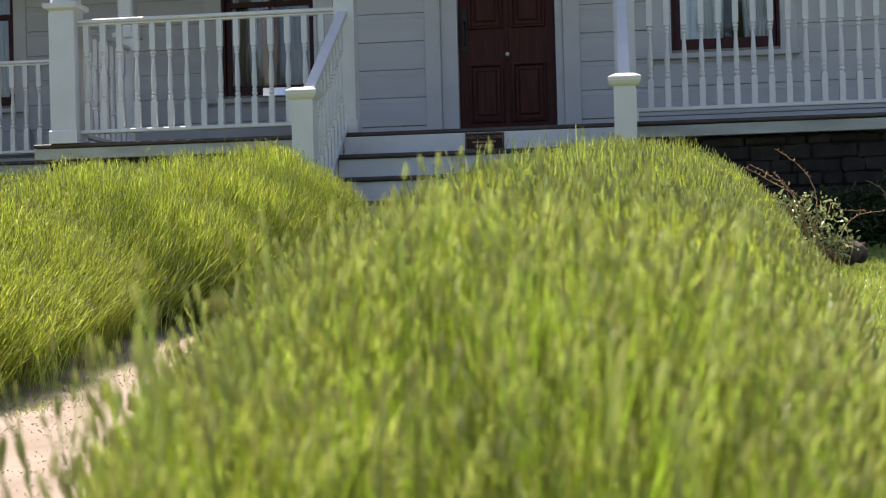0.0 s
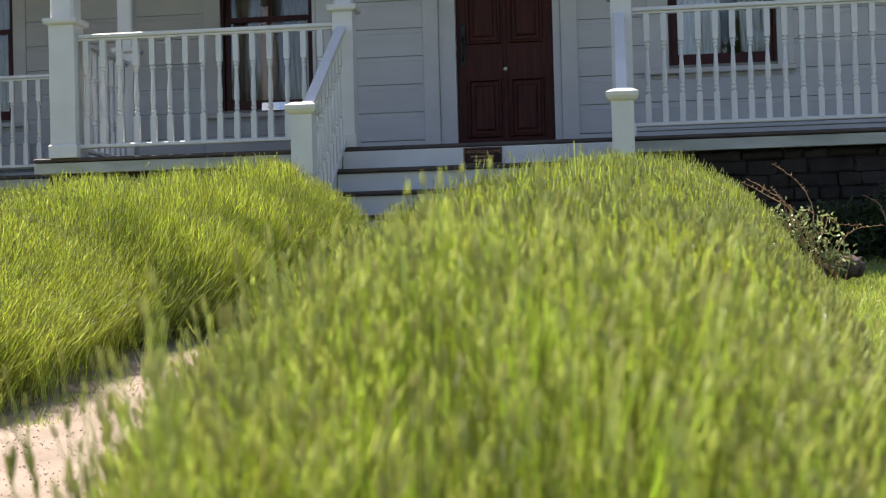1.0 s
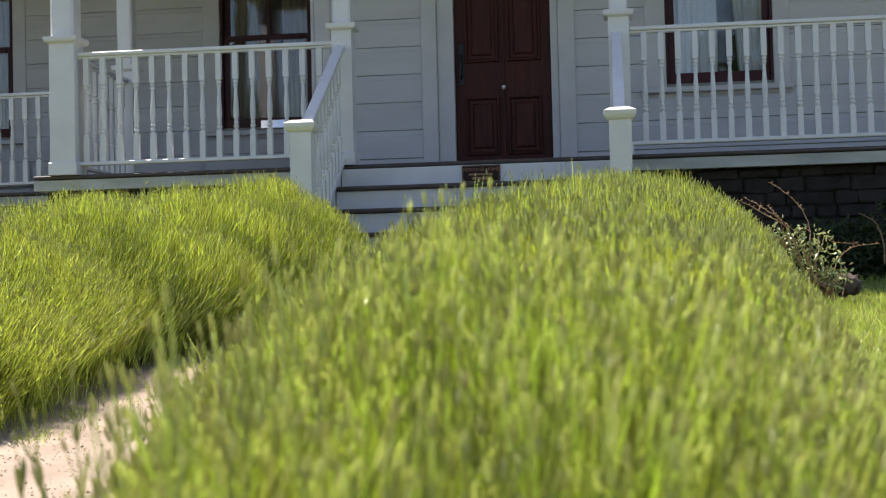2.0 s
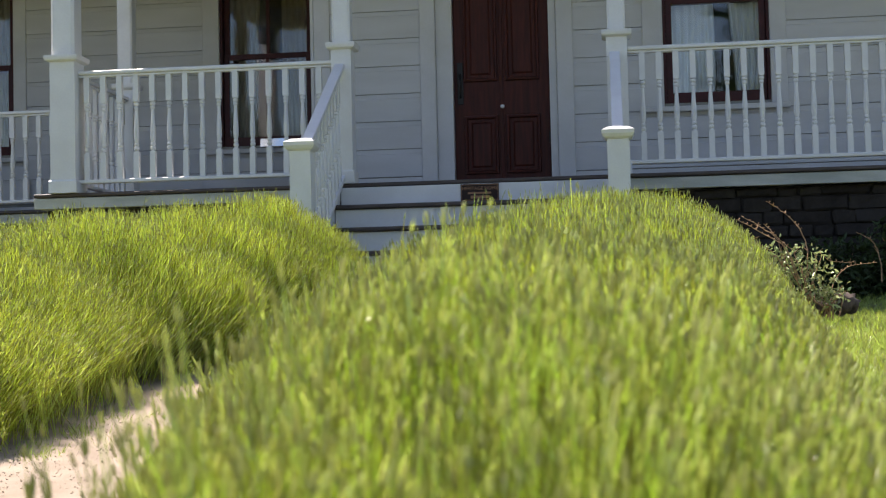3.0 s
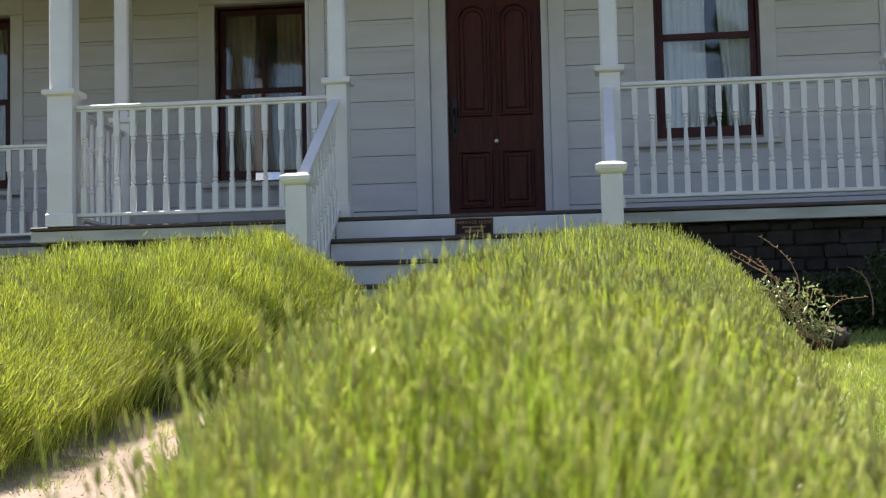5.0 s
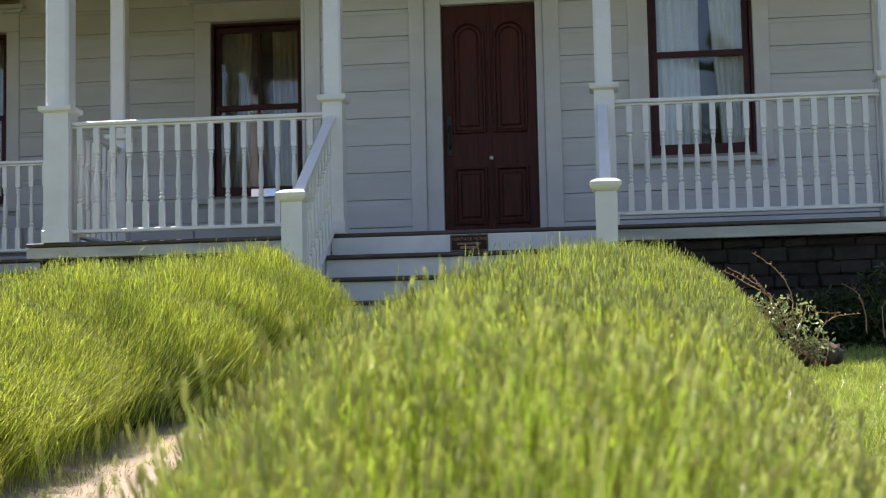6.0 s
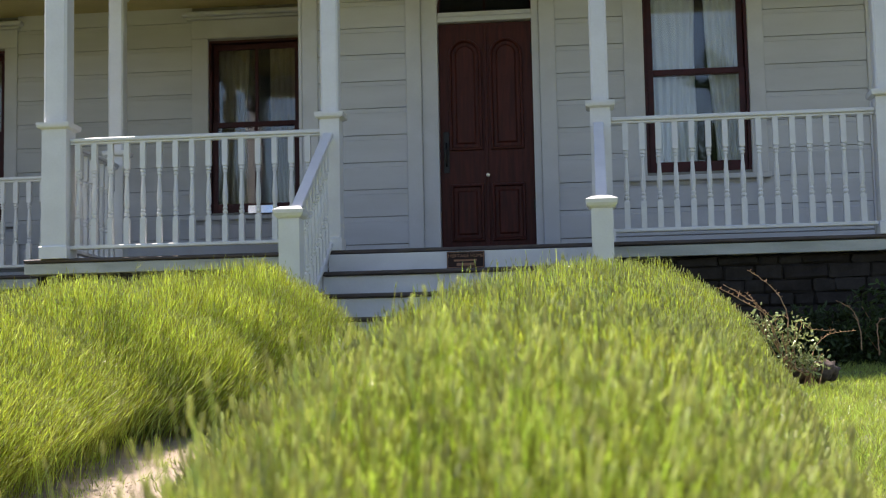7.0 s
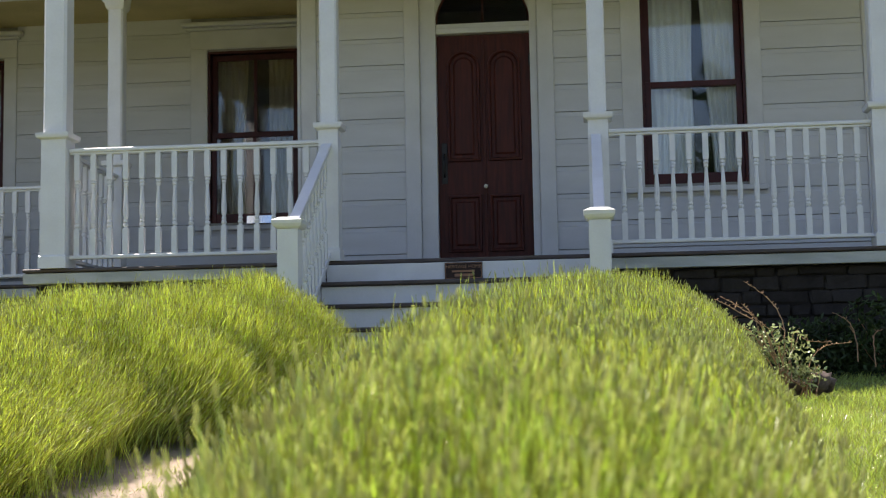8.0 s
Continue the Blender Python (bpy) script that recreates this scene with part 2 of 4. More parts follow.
def garden_path():
    bm = bmesh.new()
    rows = []
    for j in range(106):
        y = -4.0 + j * 0.128
        a, b = path_edges(max(y, 0.6))
        a, b = a - 0.25 + 0.05 * noise.noise(Vector((0, y * 2, 1))), b + 0.3
        rows.append([bm.verts.new((a + (b - a) * i / 12, y, ground_z(a + (b - a) * i / 12, y) + 0.012 + 0.012 * noise.noise(Vector((i, y * 4, 2)))
                                   - (0.03 if i in (0, 12) else 0))) for i in range(13)])
    for a, b in zip(rows, rows[1:]):
        for i in range(12):
            bm.faces.new((a[i], a[i + 1], b[i + 1], b[i]))
    path = tagged(part("path", bm, GRAVEL, smooth=True), "sunlit pale bark and gravel path between hedges", "path", kind="structure")
    rng = np.random.default_rng(3)
    n = 9000
    y = rng.uniform(2.0, 8.6, n)
    x = rng.uniform(-2.2, -0.95, n)
    z = np.array([ground_z(a, b) for a, b in zip(x, y)]) + 0.0135
    size = rng.uniform(0.002, 0.0042, n) * rng.uniform(0.7, 1.3, n)
    ico = np.array([(0, 0, 0.6), (1, 0, 0), (0.3, 0.9, 0), (-0.8, 0.6, 0), (-0.8, -0.6, 0), (0.3, -0.9, 0), (0, 0, -0.6)])
    tri = np.array([(0, 1, 2), (0, 2, 3), (0, 3, 4), (0, 4, 5), (0, 5, 1), (6, 2, 1), (6, 3, 2), (6, 4, 3), (6, 5, 4), (6, 1, 5)])
    th = rng.uniform(0, 6.28, n)
    v = ico[None] * size[:, None, None] * rng.uniform(0.6, 1.4, (n, 7, 1))
    c, s = np.cos(th)[:, None], np.sin(th)[:, None]
    v = np.stack([v[..., 0] * c - v[..., 1] * s * 0.6, v[..., 0] * s + v[..., 1] * c * 0.6, v[..., 2]], -1)
    v += np.stack([x, y, z], -1)[:, None]
    f = (tri[None] + (np.arange(n) * 7)[:, None, None]).reshape(-1, 3)
    tagged(big_mesh("gravel", v.reshape(-1, 3), f, CHIP), "loose pale gravel and bark chips on the path", "gravel", kind="stuff")


garden_path()

# ---- house: walls ----
BOARD = 0.237


def siding(parent, x0, x1, y, z0, z1, phase, pitch):
    """Drop siding: each board has a coved upper edge and a shadow joint."""
    z = phase + pitch * math.floor((z0 - phase) / pitch)
    while z < z1 - 0.01:
        a, b = max(z, z0), min(z + pitch, z1)
        if b - a > 0.03:
            bm = bmesh.new()
            prof = [(0, a + 0.003), (-0.021, a + 0.003), (-0.022, b - 0.045), (-0.014, b - 0.038), (-0.012, b - 0.002), (0, b - 0.002)]
            l = [bm.verts.new((x0, y + d, h)) for d, h in prof]
            r = [bm.verts.new((x1, y + d, h)) for d, h in prof]
            for i in range(len(prof)):
                j = (i + 1) % len(prof)
                bm.faces.new((l[i], r[i], r[j], l[j]))
            bm.faces.new(l[::-1])
            bm.faces.new(r)
            part("board", bm, WALL, parent)
        z += pitch


def wall(name, label, rects):
    return tagged(part(name, boxes(*rects), SHEATH), label, "wall", kind="structure")


# door opening -1.45..-0.43 up to 3.66; window opening 0.46..1.33, 1.73..3.47
DX0, DX1, WX0, WX1, WZ0, WZ1 = -1.45, -0.43, 0.46, 1.33, 1.73, 3.47
front = wall("wall_front", "cream painted wide drop-siding front wall of the house", [
    (-2.50, DX0, WALL_Y, WALL_Y + 0.16, 0.1, 5.6), (DX0, DX1, WALL_Y, WALL_Y + 0.16, 3.72, 5.6), (DX1, WX0, WALL_Y, WALL_Y + 0.16, 0.1, 5.6),
    (WX0, WX1, WALL_Y, WALL_Y + 0.16, 0.1, WZ0), (WX0, WX1, WALL_Y, WALL_Y + 0.16, WZ1, 5.6), (WX1, 2.48, WALL_Y, WALL_Y + 0.16, 0.1, 5.6),
    (DX0, DX1, WALL_Y, WALL_Y + 0.16, 0.1, 0.985)])
LX0, LX1 = -3.79, -2.86
wing = wall("wall_wing", "cream painted drop-siding wall of the recessed wing", [
    (-9.5, -6.85, WING_Y, WING_Y + 0.16, 0.1, 5.6), (-6.85, -5.914, WING_Y, WING_Y + 0.16, 0.1, 1.716), (-6.85, -5.914, WING_Y, WING_Y + 0.16, 3.454, 5.6),
    (-5.914, LX0, WING_Y, WING_Y + 0.16, 0.1, 5.6), (LX0, LX1, WING_Y, WING_Y + 0.16, 0.1, 1.716),
    (LX0, LX1, WING_Y, WING_Y + 0.16, 3.454, 5.6), (LX1, -2.5, WING_Y, WING_Y + 0.16, 0.1, 5.6)])
# last box: unseen end wall, added to keep sky light off the wing
tagged(part("wall_side", boxes((-2.50, -2.34, WALL_Y + 0.16, WING_Y, 0.1, 5.6), (2.32, 2.48, WALL_Y + 0.16, 20, 0.1, 5.6), (-9.5, -9.34, WING_Y + 0.16, 20, 0.1, 5.6),
                            (-9.5, 2.48, 20, 20.16, 0.1, 5.6), (-7.9, -7.75, 10.9, WING_Y, -0.2, 5.6)), WALL), "cream painted outer side walls of the house, one added unseen to block sky", "wall", kind="structure")

PH = 1.432 - 2 * BOARD
siding(front, -2.36, -1.585, WALL_Y, 1.19, 3.9, PH, BOARD)
siding(front, -0.288, 0.31, WALL_Y, 1.19, 3.9, PH, BOARD)
siding(front, 0.31, 1.462, WALL_Y, 1.19, 1.655, PH, BOARD)
siding(front, 1.462, 2.305, WALL_Y, 1.19, 3.9, PH, BOARD)
siding(wing, -5.777, -3.964, WING_Y, 1.19, 3.9, 2.92 - 8 * 0.243, 0.243)
siding(wing, -3.987, -2.66, WING_Y, 1.19, 1.64, 2.92 - 8 * 0.243, 0.243)
siding(wing, -9.4, -7.024, WING_Y, 1.19, 3.9, 2.92 - 8 * 0.243, 0.243)
siding(wing, -7.04, -5.726, WING_Y, 1.19, 1.64, 2.92 - 8 * 0.243, 0.243)
part("skirting_board", boxes((-2.36, -1.585, WALL_Y - 0.03, WALL_Y - 0.001, 1.0, 1.188), (-0.288, 2.305, WALL_Y - 0.03, WALL_Y - 0.001, 1.0, 1.188), bevel=0.004), WALL, front)
part("skirting_board", boxes((-9.4, -2.52, WING_Y - 0.03, WING_Y - 0.001, 1.0, 1.188), bevel=0.004), CASING, wing)
part("corner_board", boxes((-2.50, -2.362, WALL_Y - 0.032, WALL_Y - 0.001, 1.0, 3.9), bevel=0.005), CASING, front)
part("corner_board", boxes((-2.532, -2.502, WALL_Y - 0.032, WALL_Y + 0.12, 1.0, 3.9), bevel=0.005), CASING, front)
part("corner_board", boxes((2.307, 2.48, WALL_Y - 0.032, WALL_Y - 0.001, 1.0, 3.9), bevel=0.005), CASING, front)

# rooms behind the windows, their dimness put into the dark wall colour
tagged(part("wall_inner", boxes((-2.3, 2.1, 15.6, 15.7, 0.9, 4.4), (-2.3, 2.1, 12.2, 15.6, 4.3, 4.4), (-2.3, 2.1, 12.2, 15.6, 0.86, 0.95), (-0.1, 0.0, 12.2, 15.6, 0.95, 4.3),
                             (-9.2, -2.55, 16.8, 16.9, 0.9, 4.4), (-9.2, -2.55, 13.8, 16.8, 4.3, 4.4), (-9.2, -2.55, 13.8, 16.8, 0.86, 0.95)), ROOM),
       "plain inner room walls seen through windows, dimness put into their colour", "wall", kind="structure")


def window(name, label, x0, x1, z0, z1, wy, mid, mullion, crown):
    """Sash window with dark sashes, outer casing, head and sill."""
    w = thing(name, label, "window", kind="structure", at=(0, 0, 0))
    f = 0.052
    part("window_frame", boxes((x0, x0 + 0.022, wy - 0.006, wy + 0.14, z0, z1), (x1 - 0.022, x1, wy - 0.006, wy + 0.14, z0, z1), (x0 + 0.022, x1 - 0.022, wy - 0.006, wy + 0.14, z1 - 0.022, z1)), SASH, w)
    a, b = x0 + 0.024, x1 - 0.024
    lower = part("lower_sash", boxes((a, a + f, wy + 0.03, wy + 0.07, z0 + 0.003, mid + 0.02), (b - f, b, wy + 0.03, wy + 0.07, z0 + 0.003, mid + 0.02),
                                     (a + f, b - f, wy + 0.03, wy + 0.07, z0 + 0.003, z0 + 0.092), (a + f, b - f, wy + 0.03, wy + 0.07, mid - 0.032, mid + 0.02), bevel=0.004), SASH, w)
    upper = part("upper_sash", boxes((a, a + f, wy + 0.074, wy + 0.11, mid - 0.03, z1 - 0.024), (b - f, b, wy + 0.074, wy + 0.11, mid - 0.03, z1 - 0.024),
                                     (a + f, b - f, wy + 0.074, wy + 0.11, z1 - 0.08, z1 - 0.024), (a + f, b - f, wy + 0.074, wy + 0.11, mid - 0.03, mid + 0.018), bevel=0.004), SASH, w)
    c = (x0 + x1) / 2
    for sash, y, lo, hi in ((lower, wy + 0.05, z0 + 0.088, mid - 0.03), (upper, wy + 0.092, mid + 0.016, z1 - 0.078)):
        if mullion:
            part("glazing_bar", boxes((c - 0.016, c + 0.016, y - 0.016, y + 0.016, lo, hi), bevel=0.003), SASH, sash)
            halves = ((a + f - 0.004, c - 0.014), (c + 0.014, b - f + 0.004))
        else:
            halves = ((a + f - 0.004, b - f + 0.004),)
        for p, q in halves:
            g = part("pane", boxes((p, q, y - 0.002, y + 0.002, lo, hi)), PANE, sash)
            g.visible_shadow = False
    cw = 0.172
    part("casing", boxes((x0 - cw, x0 - 0.002, wy - 0.034, wy - 0.001, z0 - 0.03, z1 + 0.02), bevel=0.005), CASING, w)
    part("casing", boxes((x1 + 0.002, x1 + min(cw, 0.135), wy - 0.034, wy - 0.001, z0 - 0.03, z1 + 0.02), bevel=0.005), CASING, w)
    part("head_board", boxes((x0 - cw, x1 + 0.135, wy - 0.036, wy - 0.001, z1 + 0.022, crown - 0.075), bevel=0.005), CASING, w)
    part("head_moulding", boxes((x0 - cw - 0.05, x1 + 0.17, wy - 0.075, wy - 0.001, crown - 0.073, crown - 0.045), (x0 - cw - 0.085, x1 + 0.2, wy - 0.11, wy - 0.001, crown - 0.043, crown), bevel=0.008), CASING, w)
    part("window_sill", boxes((x0 - cw - 0.03, x1 + 0.15, wy - 0.075, wy - 0.001, z0 - 0.078, z0 - 0.033), bevel=0.006), CASING, w)
    part("apron", boxes((x0 - cw + 0.01, x1 + 0.125, wy - 0.026, wy - 0.0225, z0 - 0.1, z0 - 0.08)), CASING, w)
    return w


window("window_1", "tall sash window with dark maroon sashes and white casing", WX0, WX1, WZ0, WZ1, WALL_Y, 2.60, False, 3.75)
window("window_2", "sash window with dark sashes reflecting the sky", LX0, LX1, 1.716, 3.454, WING_Y, 2.61, True, 3.74)
window("window_3", "dark maroon sash window with white head moulding", -6.85, -5.914, 1.716, 3.454, WING_Y, 2.61, True, 3.74)


def curtain(label, x0, x1, z0, z1, y, mat, gather=0.0, folds=7, sweep=0.0):
    """Hanging cloth in soft vertical folds; gather narrows it towards the foot, sweep moves its foot sideways."""
    bm = bmesh.new()
    nx, nz = folds * 8, 24
    grid = []
    for j in range(nz + 1):
        v = j / nz
        row = []
        for i in range(nx + 1):
            u = i / nx
            x = x0 + (x1 - x0) * (u * (1 - gather * v) + sweep * v * (u - 0.0))
            fold = 0.022 * math.sin(u * folds * 6.283 + 0.7 * math.sin(v * 3 + u * 5)) * (0.5 + 0.6 * v)
            row.append(bm.verts.new((x + 0.006 * math.sin(v * 9 + u * 7), y + fold, z1 + (z0 - z1) * v + 0.01 * math.sin(u * 20))))
        grid.append(row)
    for a, b in zip(grid, grid[1:]):
        for i in range(nx):
            bm.faces.new((a[i], a[i + 1], b[i + 1], b[i]))
    ob = part("curtain", bm, mat, smooth=True)
    sol = ob.modifiers.new("thickness", "SOLIDIFY")
    sol.thickness = 0.002
    rod = tube(bmesh.new(), [(min(x0, x1) - 0.05, y, z1), (max(x0, x1) + 0.05, y, z1)], 0.01, 0.01, 8)
    part("curtain_rod", rod, BLACKMETAL, ob)
    return tagged(ob, label, "curtain", "window curtains")


curtain("white gathered curtain hanging inside the tall window", 0.47, 0.905, 1.72, 3.55, WALL_Y + 0.142, CLOTH, 0.04, 7)
curtain("white curtain drawn aside inside the tall window", 1.34, 0.955, 1.72, 3.55, WALL_Y + 0.142, CLOTH, 0.28, 7)
curtain("tan curtain hanging inside the wing window", -3.79, -3.42, 1.70, 3.5, WING_Y + 0.18, TAN, 0.15, 6)
curtain("tan curtain hanging inside the wing window", -2.85, -3.22, 1.70, 3.5, WING_Y + 0.18, TAN, 0.12, 6)
curtain("tan curtain hanging inside the far window", -5.91, -6.2, 1.70, 3.5, WING_Y + 0.18, TAN, 0.15, 5)


# ---- front door ----
def arch_strip(cx, z, r_in, r_out, y0, y1, n=24):
    """Half-ring moulding."""
    bm = bmesh.new()
    rings = []
    for i in range(n + 1):
        w = math.pi * i / n
        rings.append([bm.verts.new((cx + r * math.cos(w), y, z + r * math.sin(w))) for r, y in ((r_in, y0), (r_out, y0), (r_out, y1), (r_in, y1))])
    for a, b in zip(rings, rings[1:]):
        for k in range(4):
            bm.faces.new((a[k], a[(k + 1) % 4], b[(k + 1) % 4], b[k]))
    bm.faces.new(rings[0])
    bm.faces.new(rings[-1][::-1])
    return bm


def raised_panel(cx, hw, z0, z1, y, arched):
    """Moulded door panel, round-headed or square: border roll, sunk band and raised field."""
    def outline(k):
        if not arched:
            return [(cx - hw + k, z0 + k), (cx + hw - k, z0 + k), (cx + hw - k, z1 - k), (cx - hw + k, z1 - k)]
        r = hw - k
        pts = [(cx - r, z0 + k), (cx + r, z0 + k)]
        return pts + [(cx + r * math.cos(math.pi * i / 14), z1 - hw + r * math.sin(math.pi * i / 14)) for i in range(15)]
    bm = bmesh.new()
    loops = [[bm.verts.new((x, y + d, z)) for x, z in outline(k)] for k, d in ((0, 0.0), (0.006, -0.022), (0.02, -0.024), (0.034, 0.006), (0.052, 0.006), (0.072, -0.012))]
    n = len(loops[0])
    for a, b in zip(loops, loops[1:]):
        for i in range(n):
            bm.faces.new((a[i], a[(i + 1) % n], b[(i + 1) % n], b[i]))
    bm.faces.new(loops[-1])
    return bm


def front_door():
    d = thing("door_1", "dark red-brown panelled wooden front door, closed", "door", kind="structure")
    x0, x1, zt, y = -1.307, -0.496, 3.11, WALL_Y + 0.06
    leaf = part("door_leaf", boxes((x0, x1, y, y + 0.05, 1.035, zt), bevel=0.004), DOORWOOD, d)
    c = (x0 + x1) / 2
    for cx in (c - 0.178, c + 0.178):
        part("door_panel", raised_panel(cx, 0.145, 1.99, 2.97, y - 0.001, True), DOORWOOD, leaf, "tall round-headed raised panel")
        part("door_panel", raised_panel(cx, 0.145, 1.20, 1.70, y - 0.001, False), DOORWOOD, leaf, "square raised lower panel")
    part("door_bead", boxes((c - 0.014, c + 0.014, y - 0.012, y - 0.001, 1.05, zt - 0.02), bevel=0.004), DOORWOOD, leaf)
    knob = profile_turn(bmesh.new(), [(0, 0.012), (0.02, 0.008), (0.03, 0.014), (0.042, 0.017), (0.05, 0.012), (0.054, 0.004)], 12)
    bmesh.ops.rotate(knob, verts=knob.verts, matrix=Matrix.Rotation(radians(90), 3, "X"))
    bmesh.ops.translate(knob, verts=knob.verts, vec=(-0.895, y - 0.012, 1.765))
    part("door_knob", knob, TRIM, d, "small white knob", smooth=True)
    plate = boxes((x0 + 0.028, x0 + 0.078, y - 0.008, y - 0.001, 1.80, 2.16), bevel=0.003)
    handle = part("door_handle", plate, BLACKMETAL, d, "long dark metal handle plate")
    part("grip", tube(bmesh.new(), [(x0 + 0.053, y - 0.006, 1.86), (x0 + 0.053, y - 0.055, 1.89), (x0 + 0.053, y - 0.06, 1.98), (x0 + 0.053, y - 0.05, 2.04), (x0 + 0.053, y - 0.006, 2.06)], 0.009, 0.009, 8), BLACKMETAL, handle, smooth=True)
    for z in (1.45, 2.82):
        part("hinge", boxes((x1 - 0.014, x1 + 0.002, y - 0.012, y - 0.001, z, z + 0.1), bevel=0.003), BLACKMETAL, d)
    # reveal, casing, transom bar and arched fanlight
    part("jamb", boxes((DX0, x0 - 0.003, WALL_Y - 0.01, y + 0.06, 1.0, 3.72), bevel=0.004), CASING, d)
    part("jamb", boxes((x1 + 0.003, DX1, WALL_Y - 0.01, y + 0.06, 1.0, 3.72), bevel=0.004), CASING, d)
    part("transom_bar", boxes((x0 - 0.001, x1 + 0.02, WALL_Y - 0.006, y + 0.06, zt + 0.004, zt + 0.05), (x0 - 0.001, x1 + 0.02, WALL_Y + 0.014, y + 0.06, zt + 0.052, zt + 0.095), bevel=0.005), CASING, d)
    part("casing", boxes((-1.585, DX0 - 0.002, WALL_Y - 0.04, WALL_Y - 0.001, 1.0, 3.80), bevel=0.006), CASING, d)
    part("casing", boxes((DX1 + 0.002, -0.288, WALL_Y - 0.04, WALL_Y - 0.001, 1.0, 3.80), bevel=0.006), CASING, d)
    zf = zt + 0.097
    rad = (x1 - x0) / 2 + 0.008
    bm = bmesh.new()
    n = 24
    for yy in (WALL_Y + 0.012, WALL_Y + 0.05):
        arc = [bm.verts.new((c + rad * math.cos(math.pi * i / n), yy, zf + rad * math.sin(math.pi * i / n))) for i in range(n + 1)]
        top = [bm.verts.new((c + rad * 1.02 * math.cos(math.pi * i / n), yy, 3.72)) for i in range(n + 1)]
        for i in range(n):
            bm.faces.new((arc[i], arc[i + 1], top[i + 1], top[i]))
    part("spandrel", bm, CASING, d)
    fan = part("fanlight", arch_strip(c, zf, rad - 0.014, rad - 0.001, WALL_Y + 0.03, WALL_Y + 0.08), DOORWOOD, d, "dark arched fanlight frame")
    part("glazing_bar", boxes((c - 0.009, c + 0.009, WALL_Y + 0.06, WALL_Y + 0.08, zf, zf + rad - 0.015)), DOORWOOD, fan)
    bm = bmesh.new()
    bm.faces.new([bm.verts.new((c + (rad - 0.02) * math.cos(math.pi * i / n), WALL_Y + 0.055, zf + (rad - 0.02) * math.sin(math.pi * i / n))) for i in range(n + 1)])
    pane = part("pane", bm, PANE, fan)
    pane.visible_shadow = False
    part("threshold", boxes((DX0, DX1, WALL_Y - 0.05, y + 0.06, 1.0, 1.032), bevel=0.006), DECK, d)


front_door()


# ---- porch ----
def deck(name, x0, x1, y0, y1):
    bm = bmesh.new()
    box(bm, x0, x1, y0 + 0.045, y1, 0.89, 0.968)
    d = tagged(part(name, bm, TRIM), "white-edged timber porch floor", "porch floor", kind="structure")
    n = int((x1 - x0) / 0.1)
    w = (x1 - x0) / n
    me = None
    for i in range(n):
        if me is None:
            ob = part("plank", box(bmesh.new(), 0, w - 0.004, y0 + 0.063, y1, 0.970, 1.0, bevel=0.005), DECK, d, "grey-brown painted floor plank")
            me = ob.data
        else:
            ob = new("plank", me)
            ob.parent = d
        ob.location.x = x0 + i * w
    part("nosing", boxes((x0, x1, y0, y0 + 0.06, 0.972, 1.0), bevel=0.007), NOSING, d, "worn dark brown nosing board")
    part("fascia", boxes((x0, x1, y0 + 0.018, y0 + 0.042, 0.885, 0.967), bevel=0.004), FASCIA, d, "weathered off-white edge board")
    return d


deck("floor", -4.36, 4.5, PORCH_Y - 0.02, WALL_Y - 0.0)
deck("floor_wing", -9.4, -4.37, SIDE_Y - 0.06, WING_Y)
tagged(part("floor_inner", boxes((-4.36, -2.51, WALL_Y + 0.002, WING_Y, 0.9, 0.999)), DECK), "grey painted porch floor by the wing", "porch floor", kind="structure")

# porch ceiling and roof, house roof
# beyond the right post, ceiling, beam and porch roof are added unseen to block sky
tagged(part("ceiling", boxes((-4.34, 4.55, PORCH_Y - 0.13, WALL_Y, 3.80, 3.86), (2.35, 4.55, WALL_Y, 16, 3.80, 3.86), (-4.34, -2.5, WALL_Y, WING_Y, 3.80, 3.86), (-9.6, -4.342, SIDE_Y - 0.2, WING_Y, 3.80, 3.86)), CEIL), "cream boarded porch ceiling, extended unseen on the right to block sky", "ceiling", kind="structure")
tagged(part("beam", boxes((-4.2, 4.55, PORCH_Y - 0.04, PORCH_Y + 0.14, 3.56, 3.798), (-4.2, -4.02, PORCH_Y + 0.142, SIDE_Y - 0.092, 3.56, 3.798), (-9.6, -4.02, SIDE_Y - 0.09, SIDE_Y + 0.09, 3.56, 3.798), bevel=0.006), TRIM),
       "white painted porch beam over the posts", "beam", kind="structure")


def roof_slab(name, label, corners, thick):
    bm = bmesh.new()
    lo = [bm.verts.new(c) for c in corners]
    hi = [bm.verts.new((x, y, z + thick)) for x, y, z in corners]
    bm.faces.new(lo[::-1])
    bm.faces.new(hi)
    for i in range(4):
        j = (i + 1) % 4
        bm.faces.new((lo[i], lo[j], hi[j], hi[i]))
    return tagged(part(name, bm, SHINGLE), label, "roof", kind="structure")


roof_slab("roof_porch", "weathered low-pitched porch roof, extended unseen on the right to block sky", [(-4.38, PORCH_Y - 0.15, 3.87), (4.6, PORCH_Y - 0.15, 3.87), (4.6, WALL_Y, 4.2), (-4.38, WALL_Y, 4.2)], 0.08)
roof_slab("roof_wing_porch", "weathered low-pitched wing porch roof", [(-9.6, SIDE_Y - 0.22, 3.87), (-2.51, SIDE_Y - 0.22, 3.87), (-2.51, WING_Y, 4.3), (-9.6, WING_Y, 4.3)], 0.08)
roof_slab("roof_front", "weathered shingle main roof slope", [(-2.8, 11.8, 5.55), (2.6, 11.8, 5.55), (2.6, 16.1, 7.6), (-2.8, 16.1, 7.6)], 0.12)
